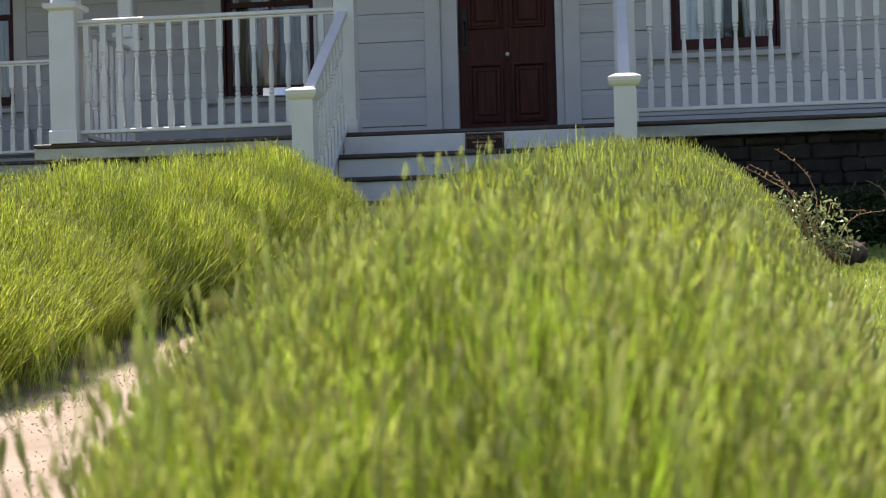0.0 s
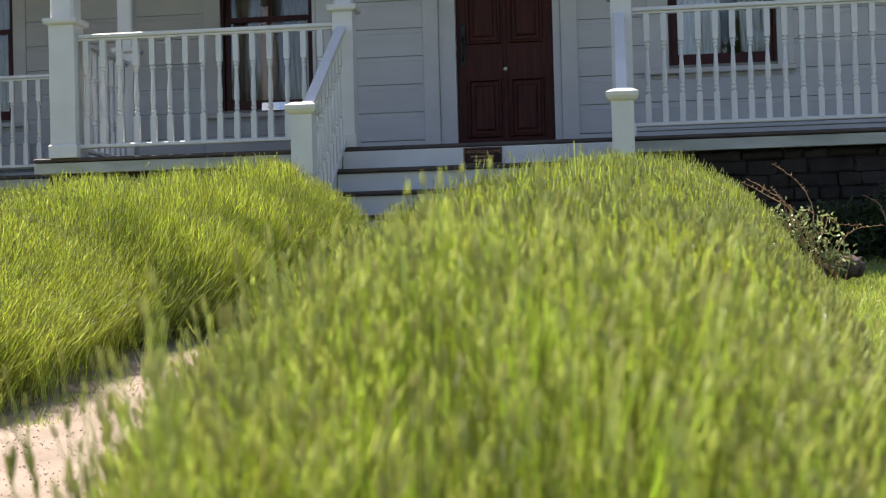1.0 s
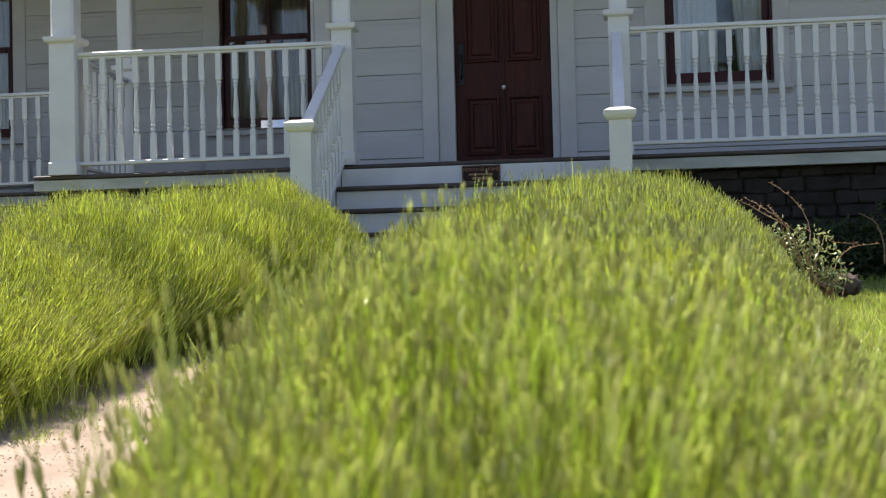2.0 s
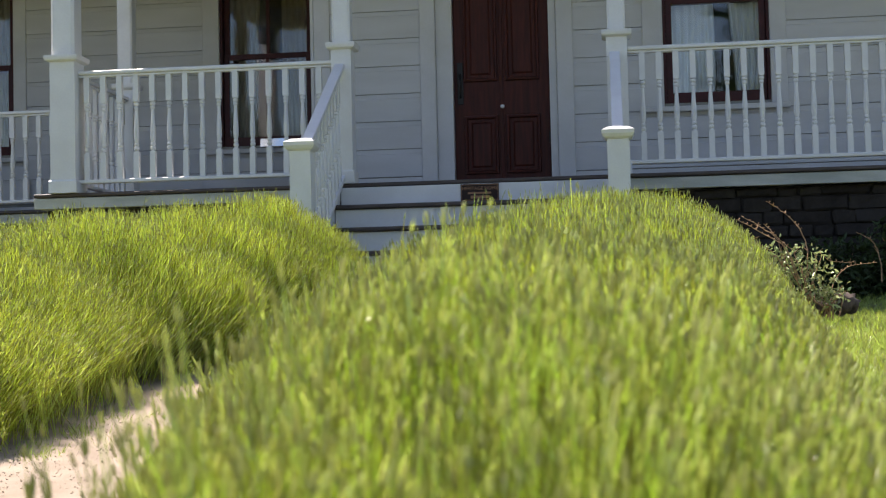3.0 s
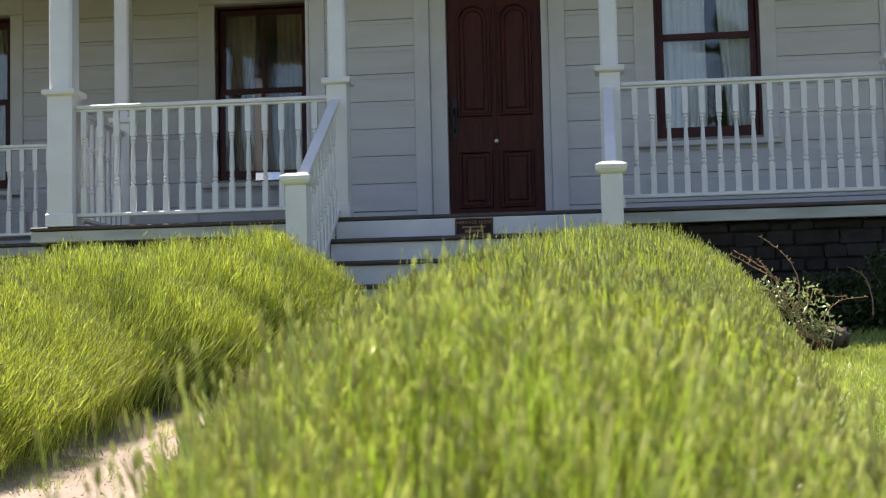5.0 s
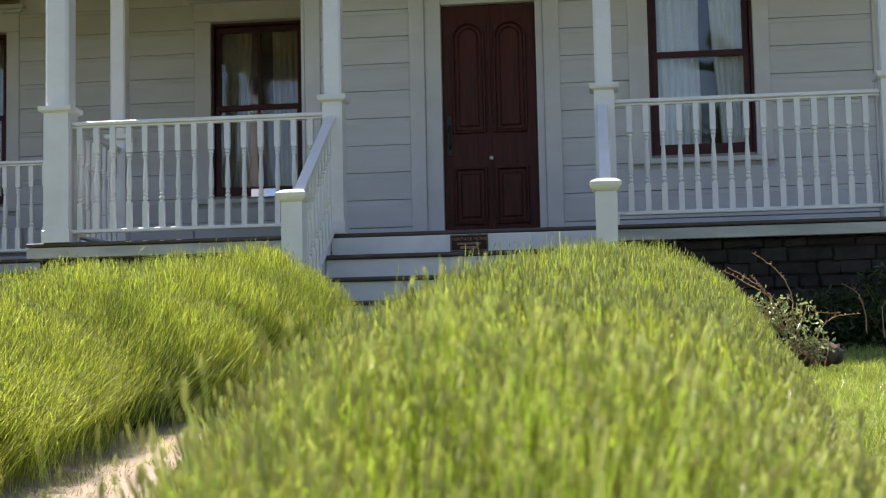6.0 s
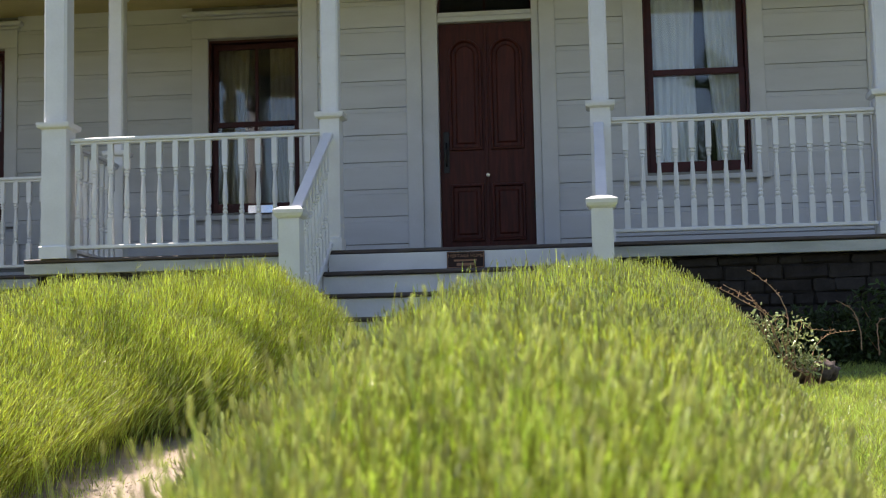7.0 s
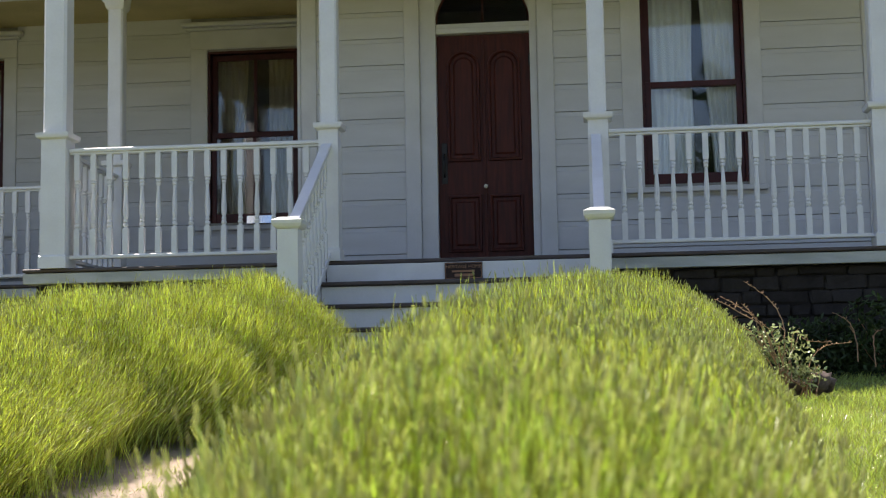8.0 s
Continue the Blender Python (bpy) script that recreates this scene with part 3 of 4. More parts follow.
roof_slab("roof_wing", "weathered shingle wing roof slope", [(-9.7, 13.35, 5.55), (-2.81, 13.35, 5.55), (-2.81, 16.1, 7.6), (-9.7, 16.1, 7.6)], 0.12)
roof_slab("roof_back", "weathered shingle main roof slope", [(-9.7, 16.1, 7.6), (2.6, 16.1, 7.6), (2.6, 20.5, 5.5), (-9.7, 20.5, 5.5)], 0.12)


def porch_post(label, x, y, hw, plinth):
    """Chamfered white post on a wider square pedestal with a moulded cap."""
    p = thing("porch_post", label, "post", "porch posts", at=(x, y, FLOOR_Z))
    bm = profile_turn(bmesh.new(), [(0, plinth + 0.012), (0.09, plinth + 0.012), (0.10, plinth), (1.0, plinth)], 4)
    part("pedestal", bm, TRIM, p)
    bm = profile_turn(bmesh.new(), [(1.0, plinth + 0.006), (1.012, plinth + 0.03), (1.03, plinth + 0.034), (1.05, plinth + 0.034), (1.056, plinth + 0.004)], 4)
    part("cap", bm, TRIM, p)
    bm = bmesh.new()
    r = hw
    c = hw * 0.22
    ring = [(-r + c, -r), (r - c, -r), (r, -r + c), (r, r - c), (r - c, r), (-r + c, r), (-r, r - c), (-r, -r + c)]
    sq = [(-r, -r), (r, -r), (r, -r), (r, r), (r, r), (-r, r), (-r, r), (-r, -r)]
    rows = []
    for z, pts in ((1.05, ring), (1.12, ring), (2.30, ring), (2.36, ring), (2.56, ring)):
        rows.append([bm.verts.new((a, b, z)) for a, b in pts])
    for a, b in zip(rows, rows[1:]):
        for i in range(8):
            bm.faces.new((a[i], a[(i + 1) % 8], b[(i + 1) % 8], b[i]))
    part("shaft", bm, TRIM, p)
    part("capital", profile_turn(bmesh.new(), [(2.40, hw + 0.004), (2.43, hw + 0.02), (2.47, hw + 0.022), (2.56, hw + 0.035)], 4), TRIM, p)
    return p


porch_post("wide white painted corner post of the porch", -4.11, PORCH_Y + 0.05, 0.092, 0.098)
porch_post("white painted porch post beside the steps", -1.965, PORCH_Y + 0.05, 0.067, 0.075)
porch_post("white painted porch post beside the steps", 0.066, PORCH_Y + 0.05, 0.065, 0.075)
porch_post("white painted corner post of the porch", 2.125, PORCH_Y + 0.05, 0.07, 0.078)
porch_post("slender white painted post of the wing porch", -4.105, SIDE_Y, 0.066, 0.07)

BAL_H = 0.785


def baluster_mesh():
    """Turned baluster: square ends, vase shaft and ring beads."""
    bm = bmesh.new()
    profile_turn(bm, [(0.0, 0.0205), (0.20, 0.0205)], 4)
    profile_turn(bm, [(0.20, 0.017), (0.212, 0.011), (0.222, 0.019), (0.234, 0.019), (0.244, 0.011), (0.252, 0.017), (0.262, 0.017), (0.27, 0.012), (0.30, 0.0185), (0.36, 0.019),
                      (0.46, 0.0135), (0.525, 0.0105), (0.533, 0.017), (0.543, 0.017), (0.551, 0.011), (0.559, 0.019), (0.569, 0.019), (0.577, 0.012), (0.585, 0.017)], 8)
    profile_turn(bm, [(0.585, 0.0205), (BAL_H, 0.0205)], 4)
    me = bpy.data.meshes.new("baluster")
    bm.to_mesh(me)
    bm.free()
    me.materials.append(TRIM)
    return me


BALUSTER = baluster_mesh()


def railing(label, a, b, count, first, last):
    """Level railing between two points on the floor."""
    a, b = Vector(a), Vector(b)
    d = b - a
    ln = d.length
    r = thing("railing", label, "railing", "porch railings", at=a)
    r.rotation_euler.z = math.atan2(d.y, d.x)
    part("top_rail", boxes((0, ln, -0.036, 0.036, 0.902, 0.932), bevel=0.006), TRIM, r)
    part("top_rail", boxes((0, ln, -0.022, 0.022, 0.884, 0.901), bevel=0.003), TRIM, r)
    part("bottom_rail", boxes((0, ln, -0.03, 0.03, 0.072, 0.100), bevel=0.005), TRIM, r)
    for i in range(count):
        o = new("baluster", BALUSTER)
        o.parent = r
        o.location = (first + (last - first) * i / max(count - 1, 1), 0, 0.100)
    return r


railing("white railing of turned balusters on the porch front", (-4.01, PORCH_Y + 0.05, 1.0), (-2.04, PORCH_Y + 0.05, 1.0), 15, 0.06, 1.863)
railing("white railing of turned balusters on the porch front", (0.142, PORCH_Y + 0.05, 1.0), (2.046, PORCH_Y + 0.05, 1.0), 15, 0.102, 1.80)
railing("white side railing partly lit by sun", (-4.10, PORCH_Y + 0.15, 1.0), (-4.10, SIDE_Y - 0.07, 1.0), 9, 0.09, 1.08)
wing_rail = railing("white railing on the wing porch", (-9.0, SIDE_Y, 1.0), (-4.18, SIDE_Y, 1.0), 40, 0.02, 4.70)
wing_rail.scale.z = 0.925

# steps
RISE, RUN = 0.18, 0.255


def porch_steps():
    s = thing("porch_steps", "grey-white painted timber porch steps with dark treads", "steps", at=(0, 0, 0))
    for k in range(5):
        z = FLOOR_Z - RISE * k
        y = PORCH_Y - RUN * k
        if k:
            part("tread", boxes((-1.985, 0.0, y - 0.03, y + RUN - 0.004, z - 0.032, z), bevel=0.008), NOSING, s, "worn dark brown tread")
        part("riser", boxes((-1.982, -0.005, y + 0.0 - (0.034 if k == 0 else 0), y + 0.022 - (0.03 if k == 0 else 0), z - RISE + 0.002, z - 0.034), bevel=0.002), TRIM, s)
    for x in (-2.07, 0.006):
        bm = bmesh.new()
        prof = [(PORCH_Y - 0.04, 0.985), (PORCH_Y - 0.04, -0.1), (9.15, -0.1), (9.15, 0.27)]
        l = [bm.verts.new((x, y, z)) for y, z in prof]
        r = [bm.verts.new((x + 0.082, y, z)) for y, z in prof]
        bm.faces.new(l[::-1])
        bm.faces.new(r)
        for i in range(4):
            bm.faces.new((l[i], l[(i + 1) % 4], r[(i + 1) % 4], r[i]))
        part("stringer", bm, TRIM, s)
    return s


porch_steps()


def stair_railing(label, x):
    r = thing("stair_railing", label, "railing", "stair railings")
    y0, y1, z0, z1 = 9.07, PORCH_Y, 1.07, 1.885
    hw, gz = 0.069, 0.07
    newel = part("newel_post", profile_turn(bmesh.new(), [(-0.15, hw), (1.085, hw)], 4, x, y0), TRIM, r)
    part("cap", profile_turn(bmesh.new(), [(1.086, hw + 0.004), (1.10, hw + 0.02), (1.118, hw + 0.03), (1.142, hw + 0.033), (1.148, hw + 0.022), (1.165, hw - 0.01), (1.17, 0.01)], 4, x, y0), TRIM, newel)
    slope = (z1 - z0) / (y1 - y0)

    def slanted(name, dz0, dz1, w):
        bm = bmesh.new()
        vs = [[bm.verts.new((x + sx * w, y, z0 + slope * (y - y0) + dz)) for sx, dz in ((-1, dz0), (1, dz0), (1, dz1), (-1, dz1))] for y in (y0 + hw, y1 - 0.02)]
        bm.faces.new(vs[0][::-1])
        bm.faces.new(vs[1])
        for i in range(4):
            bm.faces.new((vs[0][i], vs[0][(i + 1) % 4], vs[1][(i + 1) % 4], vs[1][i]))
        bmesh.ops.bevel(bm, geom=list(bm.edges), offset=0.005, segments=1, affect="EDGES")
        part(name, bm, TRIM, r)
    slanted("handrail", -0.02, 0.022, 0.038)
    slanted("bottom_rail", -0.84, -0.80, 0.03)
    for i in range(10):
        o = new("baluster", BALUSTER)
        o.parent = r
        y = y0 + 0.135 + i * 0.119
        o.location = (x, y, z0 + slope * (y - y0) - 0.806)
    return r


stair_railing("white stair railing with square capped newel post", -1.977)
stair_railing("white stair railing with square capped newel post", 0.05)


def plaque():
    p = tagged(part("sign", boxes((-1.093, -0.813, PORCH_Y - 0.048, PORCH_Y - 0.036, 0.838, 0.962), bevel=0.003), PLAQUE), "small brown heritage sign fixed to the top riser", "sign")
    y = PORCH_Y - 0.05
    cu = bpy.data.curves.new("lettering", "FONT")
    cu.body, cu.size, cu.extrude, cu.align_x = "HERITAGE HOME", 0.034, 0.001, "CENTER"
    tmp = new("lettering", cu)
    me = bpy.data.meshes.new_from_object(tmp)
    bpy.data.objects.remove(tmp)
    me.materials.clear()
    me.materials.append(LETTER)
    t = new("lettering", me)
    t.parent = p
    t.location, t.rotation_euler = (-0.953, y, 0.918), (radians(90), 0, 0)
    part("border", boxes((-1.088, -0.818, y - 0.0005, y + 0.002, 0.954, 0.958), (-1.088, -0.818, y - 0.0005, y + 0.002, 0.842, 0.846),
                         (-1.088, -1.084, y - 0.0005, y + 0.002, 0.847, 0.953), (-0.822, -0.818, y - 0.0005, y + 0.002, 0.847, 0.953)), LETTER, p)
    part("bars", boxes((-1.02, -0.885, y - 0.0005, y + 0.002, 0.855, 0.876), (-1.04, -0.87, y - 0.0005, y + 0.002, 0.888, 0.902)), LETTER, p, "illegible tan lettering")


plaque()


# foundation of dark stone blocks
def foundation():
    f = tagged(part("wall_foundation", boxes((-4.3, 4.45, PORCH_Y + 0.12, PORCH_Y + 0.3, -0.3, 0.88), (-9.4, -4.32, SIDE_Y + 0.12, SIDE_Y + 0.3, -0.3, 0.88)), MORTAR),
               "dark stone block foundation under the porch", "wall", kind="structure")
    rng = random.Random(5)
    z = -0.1
    while z < 0.86:
        h = rng.uniform(0.09, 0.15)
        x = 0.05 - rng.uniform(0, 0.2)
        while x < 2.65:
            w = rng.uniform(0.12, 0.36)
            d = rng.uniform(0.0, 0.02)
            bm = box(bmesh.new(), x, min(x + w, 2.68) - 0.008, PORCH_Y + 0.095 - d, PORCH_Y + 0.125, z, min(z + h, 0.875) - 0.007, bevel=0.012)
            for v in bm.verts:
                v.co += Vector((rng.uniform(-0.007, 0.007), rng.uniform(-0.01, 0.01), rng.uniform(-0.007, 0.007)))
            part("stone", bm, STONE, f)
            x += w
        z += h


foundation()


# added mirror plate, tilted to reflect sky as a bright patch under the wing window
reflector = bmesh.new()
box(reflector, -0.14, 0.14, -0.004, 0.004, -0.04, 0.04, bevel=0.002)
bmesh.ops.rotate(reflector, verts=reflector.verts, matrix=Matrix.Rotation(radians(-6), 3, "X"))
fl = tagged(part("sky_mirror_plate", reflector, MIRROR_METAL), "small mirror plate added to make a bright patch under the wing window", "tray")
fl.location = (-3.235, WING_Y - 0.105, 1.73)


def bracket(x, y, z, way):
    """Curved timber bracket under the beam."""
    bm = bmesh.new()
    n = 10
    out = [(0, 0)] + [(0.13 * (1 - math.cos(math.pi / 2 * i / n)), -0.15 * math.cos(math.pi / 2 * i / n) * (1 - 0.12 * math.sin(math.pi * i / n))) for i in range(n + 1)][::1]
    f = [bm.verts.new((x + way * u, y - 0.02, z + w)) for u, w in out]
    b = [bm.verts.new((x + way * u, y + 0.02, z + w)) for u, w in out]
    bm.faces.new(f)
    bm.faces.new(b[::-1])
    for i in range(len(out)):
        j = (i + 1) % len(out)
        bm.faces.new((f[i], b[i], b[j], f[j]))
    tagged(part("porch_bracket", bm, TRIM), "white curved timber bracket between post and beam", "bracket", "porch brackets")


bracket(-4.172, SIDE_Y, 3.558, -1)


# ---- lavender hedges ----
class Row:
    """A clipped lavender row: foot lines, crest height, and a domed section with plant-sized mounds."""

    def __init__(self, left, right, crest, seed, mound, power, ridge=None):
        self.ridge = ridge
        self.left, self.right, self.crest, self.seed, self.mound, self.power = left, right, crest, seed, mound, power

    def surface(self, phi, y, k=1.0):
        a, b = self.left(y), self.right(y)
        m = 1 - self.mound * (0.5 - 0.5 * np.cos(2 * np.pi * (y + 0.25 * np.sin(self.seed + phi)) / 0.95)) ** 2
        wob = 1 + 0.055 * np.sin(2.7 * y + self.seed + 2 * phi) * np.sin(4.1 * phi + 1.9 * y) + 0.035 * np.sin(7.3 * y + 5.1 * phi + self.seed)
        mid = self.ridge(y) if self.ridge else (a + b) / 2
        half = np.where(phi < 0, mid - a, b - mid) * (0.93 + 0.07 * m)
        x = mid + half * np.sin(phi) * k
        h = self.crest(y) * np.abs(np.cos(phi)) ** np.where(phi < 0, np.interp(y, (2.0, 5.5), self.power[:2]), np.interp(y, (2.0, 4.0), self.power[2:])) * m * wob * k
        return x, h

    def ground(self, y):
        return 0.085 * (np.minimum(y, 9.6) - 9.3)


def hedge(label, row, y0, y1, bands, seed, splay, core, fine, tuft):
    """bands: (from, to, stalks, detail, phi range)."""
    rng = np.random.default_rng(seed)
    h = thing("lavender_hedge", label, "hedge", "lavender hedges", kind="stuff")
    # leafy inner mass, coloured dark to stand in for shade between the stems
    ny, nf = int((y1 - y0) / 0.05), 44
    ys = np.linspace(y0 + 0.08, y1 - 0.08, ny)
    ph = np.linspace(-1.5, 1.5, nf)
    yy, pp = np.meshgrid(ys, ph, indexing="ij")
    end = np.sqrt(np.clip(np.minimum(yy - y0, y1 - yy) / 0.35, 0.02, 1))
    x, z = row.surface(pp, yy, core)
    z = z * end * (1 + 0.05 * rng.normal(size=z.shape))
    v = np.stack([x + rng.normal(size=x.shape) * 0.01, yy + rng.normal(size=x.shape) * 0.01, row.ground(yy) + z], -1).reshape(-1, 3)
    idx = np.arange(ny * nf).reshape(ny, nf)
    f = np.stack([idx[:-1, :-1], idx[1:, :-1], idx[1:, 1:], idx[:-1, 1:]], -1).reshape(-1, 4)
    tagged(big_mesh("inner_shade_leaves", v, f, CORE, h), kind="stuff")
    for a, b, n, detail, lo, hi in bands:
        y = rng.uniform(a, b, n)
        phi = rng.uniform(lo, hi, n)
        end = np.sqrt(np.clip(np.minimum(y - y0, y1 - y) / 0.35, 0.15, 1))
        x, z = row.surface(phi, y)
        crown = np.cos(phi)
        # stalks grow in hand-sized tufts that lean and rise together
        cell = (np.floor(x / tuft + 0.3 * np.sin(9 * y)) * 57 + np.floor(y / tuft + 0.3 * np.sin(8 * x)) * 131).astype(int) % 4096
        lean = rng.normal(size=(4096, 3))[cell]
        wild = 0.21 if splay > 0.5 else 0.10
        drop = rng.beta(1.0, 3.2, n) * (0.26 if detail == 2 else 0.20) - 0.02 * crown - rng.uniform(0.015, 0.075, n) * (rng.random(n) < (0.03, 0.05, 0.10)[detail]) * np.where(phi < 0.3, 1, 0.5)
        drop = drop + lean[:, 2] * tuft * 0.13
        z = np.maximum(z * end - drop * (0.35 + 0.65 * crown), 0.04)
        x = x - np.sin(phi) * drop * 0.5 + np.sin(phi) ** 3 * rng.uniform(-0.02, 0.10, n) * (splay > 0.5)
        tip = np.stack([x, y, row.ground(y) + z], -1)
        out = np.stack([splay * np.sin(phi) * np.abs(np.sin(phi)) + rng.normal(size=n) * wild + lean[:, 0] * 0.10, rng.normal(size=n) * (wild + 0.01) - 0.04 + lean[:, 1] * 0.10, 0.45 + 0.6 * crown], -1)
        end_lean = np.clip(1 - (y - y0) / 0.5, 0, 1) * 0.5
        out[:, 1] -= end_lean
        out /= np.linalg.norm(out, axis=1, keepdims=True)
        ln = np.minimum(rng.uniform(0.3, 0.5, n) * (0.6, 0.7, 0.95)[detail], z * 1.1)[:, None]
        base = tip - out * ln
        bend = np.stack([rng.normal(size=n) * 0.009 - 0.01 * np.sin(phi), rng.normal(size=n) * 0.009, np.abs(rng.normal(size=n)) * 0.004], -1)
        fat = (0.00120, 0.00108, 0.00105)[detail] * fine * rng.uniform(0.75, 1.3, n)
        st = (((0, 1.2), (1, 0.75)), ((0, 1.2), (0.55, 1.0), (1, 0.7)), ((0, 1.15), (0.4, 1.0), (0.75, 0.9), (1, 0.7)))[detail]
        v, f = blades(base, tip, bend, fat * 1.15, st, *((3, 1.0, 0) if detail == 2 else (3, 1.0, 1)))
        tagged(big_mesh("stems", v, f, STEM_NEAR if detail == 2 else STEM, h, detail == 2), kind="stuff")
        # flower buds on the tips; some stalks end in a bare shoot
        has = rng.random(n) < (0.5, 0.75, 0.8)[detail]
        tb, ob, k = tip[has], out[has] + rng.normal(size=(has.sum(), 3)) * 0.1, int(has.sum())
        blen = rng.uniform(0.012, 0.024, k)[:, None]
        brad = rng.uniform(0.0020, 0.0031, k)
        if detail == 2:
            v, f = blades(tb - ob * 0.002, tb + ob * blen, np.zeros((k, 3)), brad,
                          ((0, 0.35), (0.14, 0.95), (0.3, 0.7), (0.48, 1.0), (0.72, 0.6), (1, 0.1)), 4)
        else:
            v, f = blades(tb - ob * 0.002, tb + ob * blen, np.zeros((k, 3)), brad, ((0, 0.4), (0.35, 1.0), (1, 0.15)), 3)
        tagged(big_mesh("flower_buds", v, f, BUD_NEAR if detail == 2 else BUD, h), kind="stuff")
        # narrow leaves up the stalks, most of them close below the bud
        pick = rng.integers(0, n, int(n * (0.28, 0.45, 2.0)[detail]))
        s = rng.beta(2.6, 1.1, len(pick))[:, None] * 0.96
        lb = base[pick] + (tip - base)[pick] * s + bend[pick] * (4 * s * (1 - s))
        ld = out[pick] + rng.normal(size=(len(pick), 3)) * 0.27
        lt = lb + ld * rng.uniform(0.020, 0.050, len(pick))[:, None]
        v, f = blades(lb, lt, rng.normal(size=(len(pick), 3)) * 0.004, rng.uniform(0.0009, 0.0017, len(pick)) * (1.25, 1.1, 1.0)[detail] * fine,
                      ((0, 0.45), (0.5, 1.0), (1, 0.12)), 3, 0.5, 1)
        tagged(big_mesh("leaves", v, f, LEAF, h), kind="stuff")
    return h


def crest_main(y):
    return np.interp(y, (1.5, 4.5, 6.5, 8.7), (0.65, 0.72, 0.735, 0.77))


main_row = Row(lambda y: np.interp(y, (0.7, 1.5, 3.5, 5.5, 6.5, 8.7), (-0.36, -0.60, -1.2, -1.56, -1.6, -1.5)), lambda y: np.interp(y, (0.7, 1.5, 3.0, 4.5, 8.7), (0.36, 0.45, 0.555, 0.68, 1.03)), crest_main, 0.4, 0.12, (0.95, 2.1, 0.7, 0.95), lambda y: np.interp(y, (1.5, 3.0, 4.5), (-0.22, -0.14, -0.04)))
main = hedge("fresh green lavender hedge in bud beside the path", main_row, 0.95, 8.75,
             [(1.02, 1.35, 1900, 2, -1.4, 1.4), (1.35, 2.4, 7600, 2, -1.45, 1.4), (2.4, 4.4, 25000, 1, -1.4, 1.35), (4.4, 8.7, 42000, 0, -1.35, 1.35)], 11, 0.32, 0.6, 0.85, 0.07)


left_row = Row(lambda y: -4.6 + 0 * y, lambda y: np.interp(y, (4.3, 5.0, 5.6, 5.95, 6.25, 6.6, 7.0, 8.3), (-1.9, -1.86, -1.88, -2.0, -1.88, -1.72, -1.68, -1.45)), lambda y: np.interp(y, (4.3, 6.6, 8.5), (0.66, 0.73, 0.815)), 2.1, 0.12, (1.2, 1.2, 0.9, 0.9),
               lambda y: np.interp(y, (5.5, 8.5), (-3.0, -2.1)))
hedge("fresh green lavender hedge with drooping outer stalks", left_row, 4.3, 8.95,
      [(4.35, 6.4, 18500, 1, -0.8, 1.27), (6.4, 8.9, 29000, 0, -1.0, 1.4)], 12, 0.58, 0.72, 0.85, 0.12)


# single stalks standing proud at the near end of the row
def stalk_mesh(seed):
    rng = random.Random(seed)
    bm = bmesh.new()
    ln = 0.50
    bx, by = rng.uniform(-0.02, 0.02), rng.uniform(-0.02, 0.02)

    def at(s):
        return Vector((bx * s * s * 1.2 + 0.004 * math.sin(s * 5 + seed), by * s * s, -ln + ln * s))
    tube(bm, [at(i / 6) for i in range(7)], 0.0012, 0.0008, 5)
    stem_faces = len(bm.faces)
    bl = rng.uniform(0.015, 0.024)
    up = (at(1) - at(0.9)).normalized()
    top = at(1)
    rows = []
    for i, (s, r) in enumerate(((-0.05, 0.3), (0.05, 0.75), (0.14, 0.9), (0.2, 0.66), (0.3, 1.0), (0.4, 0.95), (0.46, 0.7), (0.58, 0.9), (0.66, 0.6), (0.8, 0.55), (0.9, 0.35), (1, 0.08))):
        c = top + up * bl * s
        rr = 0.0029 * r * (0.9 + rng.random() * 0.25)
        rows.append([bm.verts.new(c + Vector((math.cos(k * 1.047 + i * 0.5), math.sin(k * 1.047 + i * 0.5), 0)) * rr) for k in range(6)])
    for a, b in zip(rows, rows[1:]):
        for k in range(6):
            bm.faces.new((a[k], a[(k + 1) % 6], b[(k + 1) % 6], b[k]))
    bm.faces.new(rows[-1])
    bud_faces = len(bm.faces)
    for k in range(rng.randint(2, 5)):
        s = rng.choice((0.55, 0.7, 0.8, 0.86)) + rng.uniform(-0.05, 0.05)
        w = rng.uniform(0, 6.28)
        p = at(s)
        side = Vector((math.cos(w), math.sin(w), 0))
        for sg in (1, -1):
            l = rng.uniform(0.02, 0.048)
            pts = [p, p + side * sg * l * 0.14 + Vector((0, 0, l * 0.35)), p + side * sg * l * 0.27 + Vector((0, 0, l * 0.75)), p + side * sg * l * 0.33 + Vector((0, 0, l))]
            wd = side.cross(Vector((0, 0, 1))) * rng.uniform(0.0016, 0.0026)
            th = side * 0.0005
            rr = [[bm.verts.new(q + wd * f), bm.verts.new(q + th), bm.verts.new(q - wd * f), bm.verts.new(q - th)] for q, f in zip(pts, (0.4, 1.0, 0.8, 0.1))]
            for a, b in zip(rr, rr[1:]):
                for j in range(4):
                    bm.faces.new((a[j], a[(j + 1) % 4], b[(j + 1) % 4], b[j]))
    bm.faces.ensure_lookup_table()
    for i, f in enumerate(bm.faces):
        f.smooth = True
        f.material_index = 0 if i < stem_faces else 1 if i < bud_faces else 2
    me = bpy.data.meshes.new("stalk")
    bm.to_mesh(me)
    bm.free()
    for m in (STEM_ONE, BUD_ONE, LEAF_ONE):
        me.materials.append(m)
    return me


